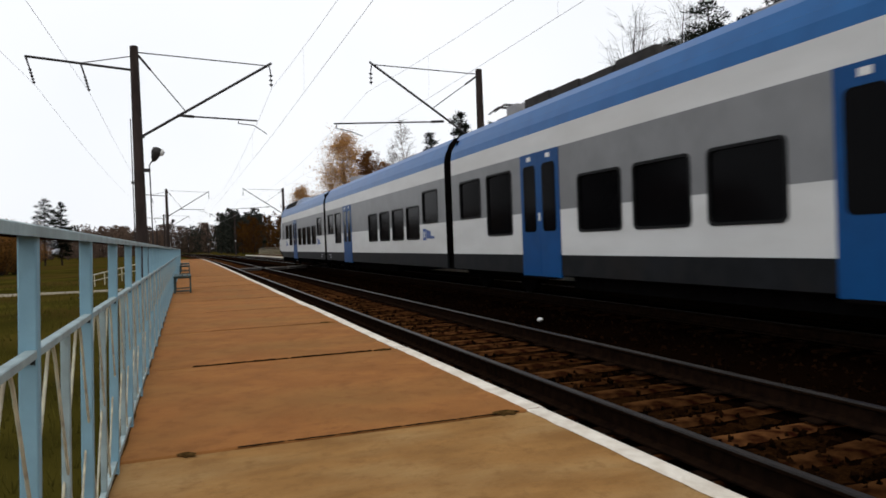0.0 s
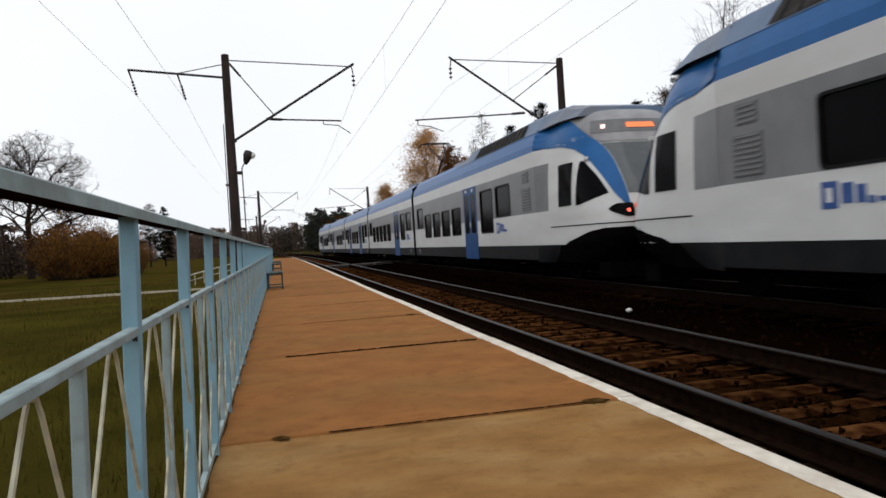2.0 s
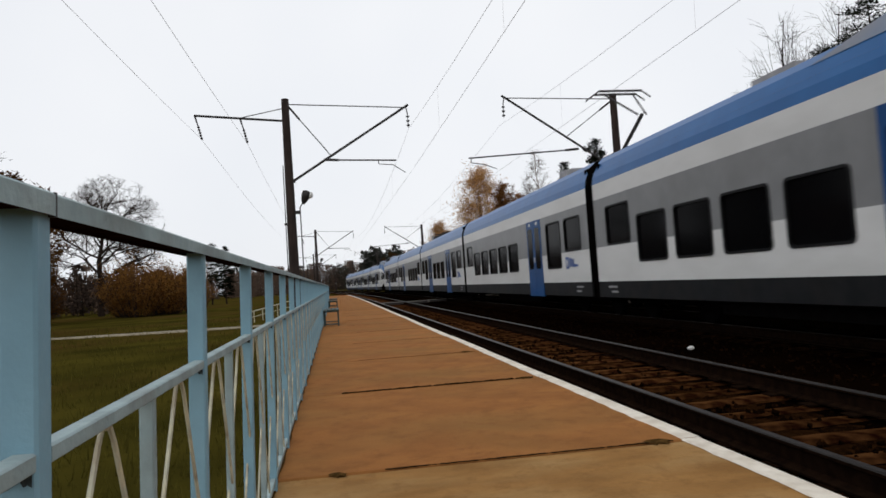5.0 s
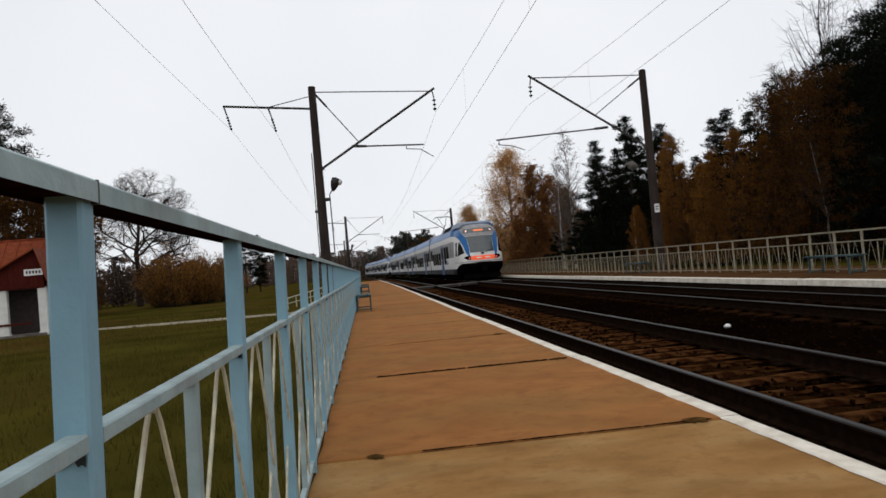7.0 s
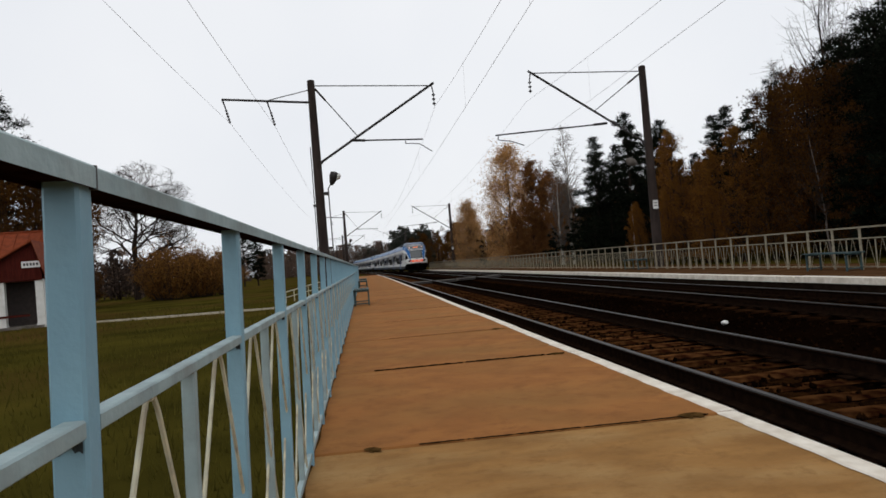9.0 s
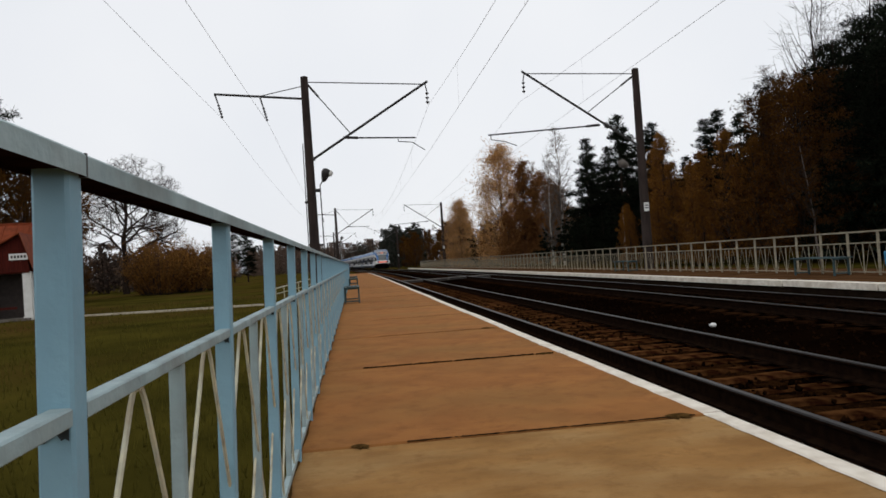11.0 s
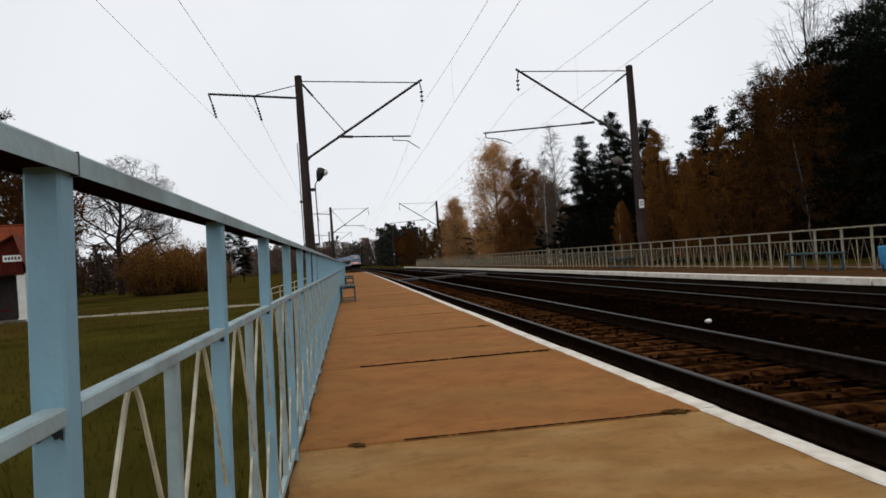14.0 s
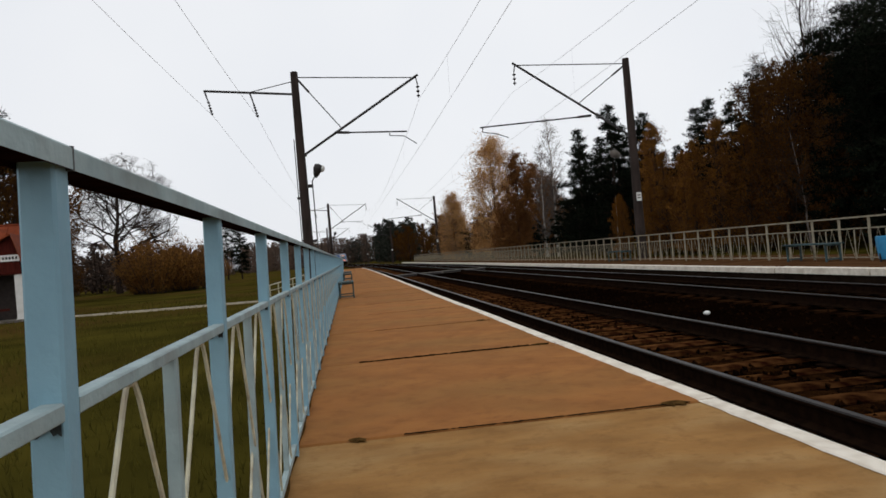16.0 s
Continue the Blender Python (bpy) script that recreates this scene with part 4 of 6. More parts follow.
def car(label, length, lows, talls, highs, doors, logos, nose=False):
    root = tagged(new("rail_car"), label, "train car", "cars of the train")
    ya, body_len = (0.25, 16.4) if nose else (0.25, length - 0.25)
    wins = [(a, b, *LOW) for a, b in lows] + [(a, b, *TALL) for a, b in talls] + [(a, b, *HIGH) for a, b in highs]
    holes = [(a + 0.03, b - 0.03, c + 0.03, d - 0.03) for a, b, c, d in wins] + [(y, y + 1.56, Z_SKIRT, Z_CANT) for y in doors]
    g = Geo()
    for s in (-1, 1):
        side_wall(g, s, ya, body_len, holes)
    ends(g, ya, body_len, not nose)
    add("body_shell", g.mesh("body_shell", [M_CARWHITE, M_CARGREY, M_UNDER]), root, None, "white body side with a grey window band")
    for s in (-1, 1):
        for w in wins:
            window(root, s, *w)
        for y in doors:
            door(root, s, y)
        for y0, y1 in logos:
            logo(root, s, y0, y1)
        # A flat dark sheet stands for the unlit inside of the car.
        one("interior_dark_sheet", lambda g: g.box((s * (HALF - 0.09), body_len / 2 + 0.12, 2.0), (0.02, body_len - 0.4, 2.1)), M_DARK, root)
    roof_and_skirt(root, ya, body_len)
    return root


NOSE_ROWS = [(0.50, 19.10, 1.52), (0.72, 19.62, 1.58), (0.95, 19.92, 1.64), (1.10, 20.05, 1.64), (1.30, 20.08, 1.64), (1.60, 20.02, 1.64), (1.90, 19.90, 1.64), (2.30, 19.66, 1.63), (2.80, 19.32, 1.61), (3.20, 19.05, 1.58), (3.43, 18.92, 1.56), (3.62, 18.84, 1.50), (3.80, 18.76, 1.42), (3.96, 18.64, 1.34), (4.12, 18.40, 1.22), (4.24, 17.95, 1.02), (4.30, 17.2, 0.75)]


def nose_row(z):
    for (z0, f0, w0), (z1, f1, w1) in zip(NOSE_ROWS, NOSE_ROWS[1:]):
        if z <= z1 or z1 == NOSE_ROWS[-1][0]:
            u = min(1, max(0, (z - z0) / (z1 - z0)))
            return f0 + (f1 - f0) * u, w0 + (w1 - w0) * u
    return NOSE_ROWS[-1][1:]


def nose_point(z, s, lift=0.0):
    """A point of the rounded cab: s runs from -1 at one side's rear over 0 at the front to 1."""
    f, w = nose_row(z)
    depth, n, a = 1.75, 3.0, abs(s)
    # the cab grows out of the body without a step
    if a <= 0.6:
        ph = a / 0.6 * math.pi / 2
        x, y = w * math.sin(ph) ** (2 / n), f - depth + depth * math.cos(ph) ** (2 / n)
    else:
        u = (a - 0.6) / 0.4
        full = next((HALF if z <= Z_BLUE else max(r[0] for r in ROOF_PROFILE if r[1] >= min(z, 4.2) - 0.12) for _ in (0,)))
        x, y = w + (max(full, w) - w) * u ** 1.5, (f - depth) + (16.4 - f + depth) * u
    p = Vector((x if s >= 0 else -x, y, z))
    if lift:
        out = Vector((p.x, max(0.0, y - 17.0) * 0.9, 0.0))
        p += out.normalized() * lift
    return p


def nose_s(z, y):
    """Where along the cab's outline at height z the place y lies."""
    f, w = nose_row(z)
    depth, n = 1.75, 3.0
    if y <= f - depth:
        return 0.6 + 0.4 * (f - depth - y) / max(0.01, f - depth - 16.4)
    v = min(1.0, (y - f + depth) / depth)
    return 0.6 * math.acos(v ** (n / 2)) / (math.pi / 2)


def patch(name, material, root, z0, z1, lo, hi, lift=0.015, label="", nz=8, ns=10):
    """A skin laid on the cab between the heights z0 and z1; lo and hi give its sides at each height (0 to 1)."""
    g = Geo()
    vs = []
    for a in range(nz + 1):
        u = a / nz
        z = z0 + (z1 - z0) * u
        for b in range(ns + 1):
            vs.append(nose_point(z, lo(u) + (hi(u) - lo(u)) * b / ns, lift))
    k = ns + 1
    g.put(vs, [(a * k + b, a * k + b + 1, (a + 1) * k + b + 1, (a + 1) * k + b) for a in range(nz) for b in range(ns)])
    return add(name, g.mesh(name, material, True), root, None, label)


def cab(root):
    zs = [0.50, 0.72, 0.95, 1.10, 1.30, 1.45, 1.60, 1.82, 2.05, 2.30, 2.55, 2.80, 3.03, 3.2, 3.43, 3.62, 3.8, 3.96, 4.12, 4.24, 4.30]
    ss = [k / 24 for k in range(-24, 25)]
    g, k = Geo(), len(ss)
    vs = [nose_point(z, s) for z in zs for s in ss]
    for a in range(len(zs) - 1):
        for b in range(k - 1):
            cz, cs = (zs[a] + zs[a + 1]) / 2, abs(ss[b] + ss[b + 1]) / 2
            mi = 0
            if cz < 0.95:
                mi = 3 if cs < 0.72 else 5
            elif cz > Z_BLUE:
                mi = 2 if cs > 0.50 and cz < 4.0 else 4
            g.put([vs[a * k + b], vs[a * k + b + 1], vs[(a + 1) * k + b + 1], vs[(a + 1) * k + b]], [(0, 1, 2, 3)], mi)
    g.put([nose_point(4.30, s) for s in ss], [tuple(range(k))], 4)
    me = g.mesh("cab_shell", [M_CARWHITE, M_CARGREY, M_CARBLUE, M_UNDER, M_ROOF, M_SKIRT], True)
    bm = bmesh.new()
    bm.from_mesh(me)
    bmesh.ops.remove_doubles(bm, verts=bm.verts, dist=0.001)
    bm.to_mesh(me)
    bm.free()
    shell = add("cab_shell", me, root, None, "white rounded cab front with blue corner sweeps")
    # the blue sweep's front and rear edges along the outline, by height
    sweep_z = [1.80, 2.07, 2.50, 2.80, 3.03, 3.20, 3.34, 3.42, 3.50, 3.75, 4.00]
    front_s = [0.165, 0.160, 0.160, 0.165, 0.180, 0.200, 0.235, 0.262, 0.290, 0.375, 0.460]
    rear_s = [0.195, 0.240, 0.282, 0.318, 0.360, 0.420, 0.530, 0.680, 1.000, 1.000, 1.000]
    edge_at = lambda rows, z: float(np.interp(z, sweep_z, rows))
    patch("windscreen", M_SHIELD, shell, 2.05, 3.26, lambda u: 0.006 - edge_at(front_s, 2.05 + 1.21 * u), lambda u: edge_at(front_s, 2.05 + 1.21 * u) - 0.006, 0.02, "large grey tinted windscreen", 10, 16)
    patch("warning_panel", M_ORANGE, shell, 1.50, 1.80, lambda u: -0.145, lambda u: 0.145, 0.018, "orange-red panel with pale bars and an added glow")
    bars = lambda c: patch("panel_bars", M_PLATE, shell, 1.61, 1.69, lambda u: c - 0.026, lambda u: c + 0.026, 0.026, nz=1, ns=3)
    bars(-0.036), bars(0.034)
    patch("cowl", M_ROOF, shell, 3.30, 4.22, lambda u: 0.01 - edge_at(front_s, 3.30 + 0.92 * u), lambda u: edge_at(front_s, 3.30 + 0.92 * u) - 0.01, 0.03, "grey roof cowl with lamps")
    patch("cowl_window", M_STRIP, shell, 3.52, 3.84, lambda u: -0.27, lambda u: 0.27, 0.04, "dark lamp strip", 2, 8)
    patch("display", M_DISPLAY, shell, 3.62, 3.75, lambda u: -0.045, lambda u: 0.045, 0.05, "lit orange destination display", 1, 4)
    apron_z, apron_s = [0.72, 0.93, 1.10, 1.23, 1.30, 1.35], [0.72, 0.66, 0.58, 0.49, 0.36, 0.10]
    apron = lambda u: float(np.interp(0.72 + 0.63 * u, apron_z, apron_s))
    patch("apron", M_UNDER, shell, 0.72, 1.35, lambda u: -apron(u), apron, 0.012, "black apron under the bumper", 12, 20)
    for s in (-1, 1):
        mir = lambda q: (lambda u: s * q(u))
        zz = lambda u: 1.80 + 2.20 * u
        patch("blue_sweep", M_CARBLUE, shell, 1.80, 4.00, mir(lambda u: edge_at(front_s, zz(u))), mir(lambda u: edge_at(rear_s, zz(u))), 0.014, "blue stripe sweeping down the cab corner", 44, 8)
        wz = lambda u: 1.87 + 1.01 * u
        pane = lambda u: float(np.interp(wz(u), [1.87, 2.07, 2.50, 2.88], [0.520, 0.275, 0.312, 0.372]))
        patch("side_window", M_GLASS, shell, 1.87, 2.88, mir(pane), mir(lambda u: nose_s(wz(u), 18.60)), 0.016, "dark pointed cab side window", 15, 8)
        gz = lambda u: Z_BELT + (Z_CANT - Z_BELT) * u
        patch("grey_band", M_CARGREY, shell, Z_BELT, Z_CANT, mir(lambda u: nose_s(gz(u), 17.12)), mir(lambda u: 1.0), 0.006, "grey band behind the cab door", 8, 4)
        dz = lambda u: 1.88 + 1.02 * u
        patch("cab_door_window", M_GLASS, shell, 1.88, 2.90, mir(lambda u: nose_s(dz(u), 18.38)), mir(lambda u: nose_s(dz(u), 17.68)), 0.014, "", 4, 4)
        patch("headlamp", M_GLASS, shell, 1.52, 1.82, mir(lambda u: 0.150), mir(lambda u: 0.315 - 0.13 * abs(1.5 * u - 0.9) ** 1.3), 0.02, "dark almond headlamp", 6, 5)
        patch("tail_lamp", M_TAIL, shell, 1.62, 1.69, mir(lambda u: 0.175), mir(lambda u: 0.192), 0.03, "glowing red tail lamp", 1, 2)
        patch("top_lamp", M_TOPLAMP, shell, 3.62, 3.72, mir(lambda u: 0.165), mir(lambda u: 0.195), 0.05, "glowing top lamp", 1, 2)
        eye = nose_point(2.93, 0.35 * s, 0.05)
        one("mirror_camera", lambda g: (g.box(eye, (0.07, 0.12, 0.08)), g.rod(nose_point(2.93, 0.35 * s, -0.02), eye, 0.025)), M_CARWHITE, shell)
    patch("bumper_line", M_RUBBER, shell, 1.385, 1.41, lambda u: -0.83, lambda u: 0.83, 0.012, "", 1, 30)
    wiper = [nose_point(2.0, -0.02, 0.05), nose_point(2.18, -0.112, 0.05), nose_point(2.72, -0.122, 0.05)]
    one("wiper", lambda g: (g.rod(wiper[0], wiper[1], 0.02), g.rod(wiper[1], wiper[2], 0.022), g.box(nose_point(1.97, 0.0, 0.04), (0.2, 0.1, 0.1))), M_RUBBER, shell)
    one("coupler", lambda g: (g.box((0, 20.05, 0.85), (0.32, 0.7, 0.3)), g.lathe((0, 20.15, 0.85), [(0.2, 0), (0.24, 0.08), (0.24, 0.2)], 10, 0, Euler((radians(-90), 0, 0)).to_matrix())), M_UNDER, root)
    one("plough", lambda g: (g.box((0, 19.2, 0.36), (2.6, 0.5, 0.34)), g.box((0, 19.4, 0.35), (1.6, 0.4, 0.3))), M_UNDER, root)


W = 1.32
END_LEN, MID_LEN = 20.2, 17.4


def roof_hump(root):
    """The raised equipment cover behind the cab: slanted flanks, a long dark grille in each, a ramp at its rear."""
    rows = [(8.15, 4.10, 1.0), (9.8, 4.47, 1.0), (16.4, 4.47, 1.0), (17.5, 4.42, 0.93), (18.25, 4.24, 0.82)]
    g = Geo()
    for y, z, w in rows:
        lo = 3.95 if y < 17 else 4.0
        half = [(1.575 * w, lo), (1.33 * w, lo + (z - lo) * 0.78), (1.10 * w, z)]
        g.v += [(p, y, q) for p, q in half] + [(-p, y, q) for p, q in reversed(half)]
    for a in range(len(rows) - 1):
        for j in range(5):
            g.f.append((a * 6 + j, a * 6 + j + 1, a * 6 + 7 + j, a * 6 + 6 + j))
            g.i.append(0)
    g.f += [(5, 4, 3, 2, 1, 0), tuple(range(24, 30))]
    g.i += [0, 0]
    hump = add("roof_hump", g.mesh("roof_hump", M_HUMP), root, None, "blue-grey raised equipment cover on the roof")
    for s in (-1, 1):
        fl = lambda y, u, lift: (s * (1.575 + (1.33 - 1.575) * u + lift), y, 3.95 + 0.405 * u + lift * 0.6)
        pn = one("roof_grille", lambda g: g.put([fl(10.5, 0.06, 0.012), fl(15.4, 0.06, 0.012), fl(15.3, 0.94, 0.012), fl(10.7, 0.94, 0.012)], [(0, 1, 2, 3)]), M_POD, hump, "long dark roof grille")
        for j in range(13):
            y = 10.95 + 0.35 * j
            one("grille_bar", lambda g: g.rod(fl(y, 0.08, 0.02), fl(y, 0.92, 0.02), 0.014, n=4), M_SKIRT, pn)


def vent(root, side, y):
    """A two-part louvre in the grey band behind the cab."""
    x = side * (HALF + 0.006)
    for w, z0, z1 in ((0.46, 2.66, 2.96), (0.64, 1.90, 2.52)):
        v = one("side_vent", lambda g: g.box((x, y, (z0 + z1) / 2), (0.012, w, z1 - z0)), M_VENT, root, "grey louvred side vent")
        n = round((z1 - z0) / 0.075)
        for j in range(n):
            z = z0 + (z1 - z0) * (j + 0.5) / n
            one("louvre", lambda g: g.box((x + side * 0.012, y, z), (0.02, w - 0.06, 0.026)), M_CARGREY, v)


def make_end(logos):
    c = car("white, grey and blue electric train end car with rounded cab", END_LEN, [(2.62, 3.95), (4.27, 5.60), (5.91, 7.24), (7.58, 8.91)], [(11.40, 12.76)], [(0.95, 2.28), (13.05, 14.42)], [9.40], logos, nose=True)
    cab(c)
    bellows(c, 0.25, -1)
    bogie(c, 2.6), bogie(c, 15.6)
    pods(c, [(6.7, 1.2, 0.16, M_ROOF)])
    roof_hump(c)
    for s in (-1, 1):
        vent(c, s, 15.72)
    return c


def make_mid(label, logos, collector, first_low=0):
    c = car(label, MID_LEN, [(7.16 + 1.61 * j, 8.48 + 1.61 * j) for j in range(first_low, 5)], [(2.46, 3.80)], [(0.80, 2.12), (15.22, 16.54)], [4.32], logos)
    bellows(c, 0.25, -1)
    bogie(c, 1.9)
    pods(c, [(12.8, 2.6, 0.10, M_ROOF), (3.6, 0.7, 0.28, M_ROOF)])
    if collector:
        pantograph(c, 1.4, True)
    return c


def make_door_car():
    c = car("white, grey and blue electric train middle car with two doors", MID_LEN, [(6.42, 7.74), (8.06, 9.38), (9.68, 11.0)], [(2.46, 3.78), (13.62, 14.94)], [(0.80, 2.12), (15.28, 16.60)], [4.24, 11.62], [(0.80, 2.12)])
    bellows(c, 0.25, -1), bellows(c, MID_LEN - 0.25, 1)
    bogie(c, 1.6), bogie(c, 15.8)
    pods(c, [(11.8, 4.6, 0.26, M_POD), (14.75, 0.55, 0.30, M_ROOF), (6.0, 3.0, 0.10, M_ROOF)])
    pantograph(c, 15.9, False)
    return c


SPEED, JOIN_0 = 25.4, -38.02
UNIT = 2 * END_LEN + 3 * MID_LEN
# each: the car, its rear end measured from the unit's rear, whether it is turned about
LAYOUT = [("tail", 0.0, True), ("panto", END_LEN, False), ("door", END_LEN + MID_LEN, False), ("mid", END_LEN + 2 * MID_LEN, True), ("end", END_LEN + 3 * MID_LEN, False)]
FIRST = {
    "tail": make_end([(13.05, 14.42)]),
    "end": make_end([(0.95, 2.28), (13.05, 14.42)]),
    "panto": make_mid("white, grey and blue middle car with a raised current collector", [(0.80, 2.12)], True),
    "door": make_door_car(),
    "mid": make_mid("white, grey and blue electric train middle car with one door", [(15.22, 16.54)], False, 1),
}
TRAIN, used = [], set()
for unit in (0, 1):
    for kind, start, turned in LAYOUT:
        source = FIRST[kind]
        thing = source if kind not in used else copy_thing(source, Matrix())
        used.add(kind)
        TRAIN.append((thing, unit, start, END_LEN if kind in ("end", "tail") else MID_LEN, turned))


def drift(t):
    """How far the train runs ahead of an even pace."""
    return float(np.interp(t, [0.0, 0.5, 1.0, 1.5, 2.0, 3.0, 3.5, 4.5], [-0.07, -0.15, -0.25, -0.10, 0.07, 0.10, 0.03, 0.0]))


def car_pose(t, unit, start, length, turned):
    rear = JOIN_0 + SPEED * t + drift(t) - UNIT * unit + start
    p, q = along(TRACK_2, rear + 0.15 * length), along(TRACK_2, rear + 0.85 * length)
    d = (q - p).normalized()
    a = p - d * 0.15 * length
    m = Matrix.Translation((a.x, a.y, RAIL_Z)) @ Matrix.Rotation(math.atan2(-d.x, d.y), 4, "Z")
    return m @ Matrix.Translation((0, length, 0)) @ Matrix.Rotation(math.pi, 4, "Z") if turned else m

# ---- waiting house ----
def roof_slab(g, p0, p1, p2, p3, t=0.08):
    """A roof slope between four corners, with thickness."""
    a = [Vector(p) for p in (p0, p1, p2, p3)]
    b = [p - Vector((0, 0, t)) for p in a]
    g.put(a + b, [(0, 1, 2, 3), (7, 6, 5, 4), (0, 4, 5, 1), (1, 5, 6, 2), (2, 6, 7, 3), (3, 7, 4, 0)])


def waiting_house():
    root = tagged(new("waiting_house"), "small whitewashed waiting house with maroon porch gable and red roof", "house")
    root.matrix_basis = Matrix.Translation((-15.35, 34.0, GROUND)) @ Matrix.Rotation(radians(10), 4, "Z")
    L, D, h, ridge = 7.2, 4.6, 2.45, 4.85
    # main house behind the porch
    one("wall", lambda g: (g.box((-L / 2, 1.3, h / 2), (L, 0.2, h)), g.box((-L / 2, 1.2 + D, h / 2), (L, 0.2, h)), g.box((-0.1, 1.2 + D / 2, h / 2), (0.2, D - 0.2, h)), g.box((-L + 0.1, 1.2 + D / 2, h / 2), (0.2, D - 0.2, h))), M_PLASTER, root, "whitewashed wall")
    one("end_gable", lambda g: (g.put([(-0.05, 1.2, h), (-0.05, 1.2 + D, h), (-0.05, 1.2 + D / 2, ridge - 0.1), (-0.2, 1.2, h), (-0.2, 1.2 + D, h), (-0.2, 1.2 + D / 2, ridge - 0.1)], [(0, 1, 2), (5, 4, 3), (0, 3, 4, 1), (1, 4, 5, 2), (2, 5, 3, 0)])), M_MAROON, root, "maroon boarded end gable")
    front = one("roof_slope", lambda g: roof_slab(g, (-L - 0.3, 0.85, h - 0.1), (0.3, 0.85, h - 0.1), (0.3, 1.2 + D / 2, ridge), (-L - 0.3, 1.2 + D / 2, ridge)), M_TILE, root, "red metal roof slope")
    rear = one("roof_slope", lambda g: roof_slab(g, (-L - 0.3, 1.2 + D / 2, ridge), (0.3, 1.2 + D / 2, ridge), (0.3, 1.55 + D, h - 0.1), (-L - 0.3, 1.55 + D, h - 0.1)), M_TILE, root)
    for j in range(14):
        xx = -L - 0.2 + j * 0.57
        one("roof_seam", lambda g: g.rod((xx, 0.85, h - 0.07), (xx, 1.2 + D / 2, ridge + 0.03), 0.02, n=4), M_TILE, front)
    one("ridge_cap", lambda g: g.rod((-L - 0.3, 1.2 + D / 2, ridge + 0.01), (0.3, 1.2 + D / 2, ridge + 0.01), 0.06, n=6), M_TILE, root)
    # porch
    w, apex, ax = 2.7, 4.05, -0.14
    for px, wd in ((0.0, 0.34), (-1.86, 0.78)):
        one("porch_pillar", lambda g: (g.box((px, 0.15, 1.15), (wd, 0.3, 2.3)), g.box((px, 0.15, 0.1), (wd + 0.06, 0.36, 0.2))), M_PLASTER, root, "whitewashed porch pillar")
    one("porch_floor", lambda g: g.box((-w / 2, 0.6, 0.06), (w + 0.2, 1.7, 0.12)), M_CONC, root)
    # No opening here: the doorway's shade is a flat dark panel.
    one("doorway_dark_panel", lambda g: g.box((-w / 2, 1.17, 1.15), (w - 0.4, 0.05, 2.2)), M_DARK, root, "dark panel in place of the shaded doorway")
    one("rail_board", lambda g: (g.box((-1.4, -0.03, 0.62), (1.9, 0.05, 0.10)),), M_MAROON, root)
    one("gable", lambda g: g.put([(-w - 0.2, -0.05, 2.25), (0.15, -0.05, 2.25), (0.15, -0.05, 2.55), (ax, -0.05, apex), (-w - 0.2, -0.05, 2.55), (-w - 0.2, 0.1, 2.25), (0.15, 0.1, 2.25), (0.15, 0.1, 2.55), (ax, 0.1, apex), (-w - 0.2, 0.1, 2.55)], [(0, 1, 2, 3, 4), (9, 8, 7, 6, 5), (0, 5, 6, 1), (1, 6, 7, 2), (2, 7, 8, 3), (3, 8, 9, 4), (4, 9, 5, 0)]), M_MAROON, root, "maroon boarded porch gable")
    for s, xa in ((1, 0.35), (-1, -w - 0.4)):
        one("porch_roof", lambda g: roof_slab(g, (xa, -0.3, 2.48), (ax, -0.3, apex + 0.12), (ax, 2.8, apex + 0.12), (xa, 2.0, 2.48)), M_TILE, root)
    for j in range(6):
        bx = -w + 0.12 + j * 0.46
        top = apex - (bx + 0.21 - ax) * 2.0 - 0.15 if bx > ax else apex - (ax - bx + 0.21) * 0.66 - 0.15
        top = max(top, 2.5)
        one("gable_board", lambda g: g.box((bx, -0.062, (2.3 + top) / 2), (0.42, 0.02, top - 2.3)), M_MAROON, root)
    sg = one("sign", lambda g: g.box((ax - 0.12, -0.10, 3.02), (0.78, 0.04, 0.30)), M_PLATE, root, "white name board with dark bars")
    one("sign_bars", lambda g: [g.box((ax - 0.39 + 0.135 * j, -0.124, 3.02), (0.085, 0.01, 0.13)) for j in range(5)], M_BAR, sg)


waiting_house()


def path_strip():
    pts = [(-40, 43.0), (-24, 37.5), (-17, 35.6), (-13, 34.3), (-9, 32.8), (-6.4, 32.0), (-4.3, 31.7), (-2.6, 31.6)]
    g = Geo()
    vs = []
    for k, (x, y) in enumerate(pts):
        wdt = 0.42 + 0.1 * noise.noise((x, y, 0))
        z = GROUND + 0.12 * noise.noise((x * 0.07, y * 0.07, 0.3)) + 0.05 * noise.noise((x * 0.3, y * 0.3, 1.7)) if x < -3 else GROUND
        vs += [(x, y - wdt, z + 0.06), (x, y + wdt, z + 0.06), (x, y - wdt - 0.2, z - 0.1), (x, y + wdt + 0.2, z - 0.1)]
    n = len(pts) - 1
    g.put(vs, [(4 * k, 4 * k + 4, 4 * k + 5, 4 * k + 1) for k in range(n)] + [(4 * k + 2, 4 * k + 6, 4 * k + 4, 4 * k) for k in range(n)] + [(4 * k + 1, 4 * k + 5, 4 * k + 7, 4 * k + 3) for k in range(n)])
    tagged(add("footpath", g.mesh("footpath", M_PATH)), "pale sandy footpath worn across the turf", "path", kind="structure")


path_strip()


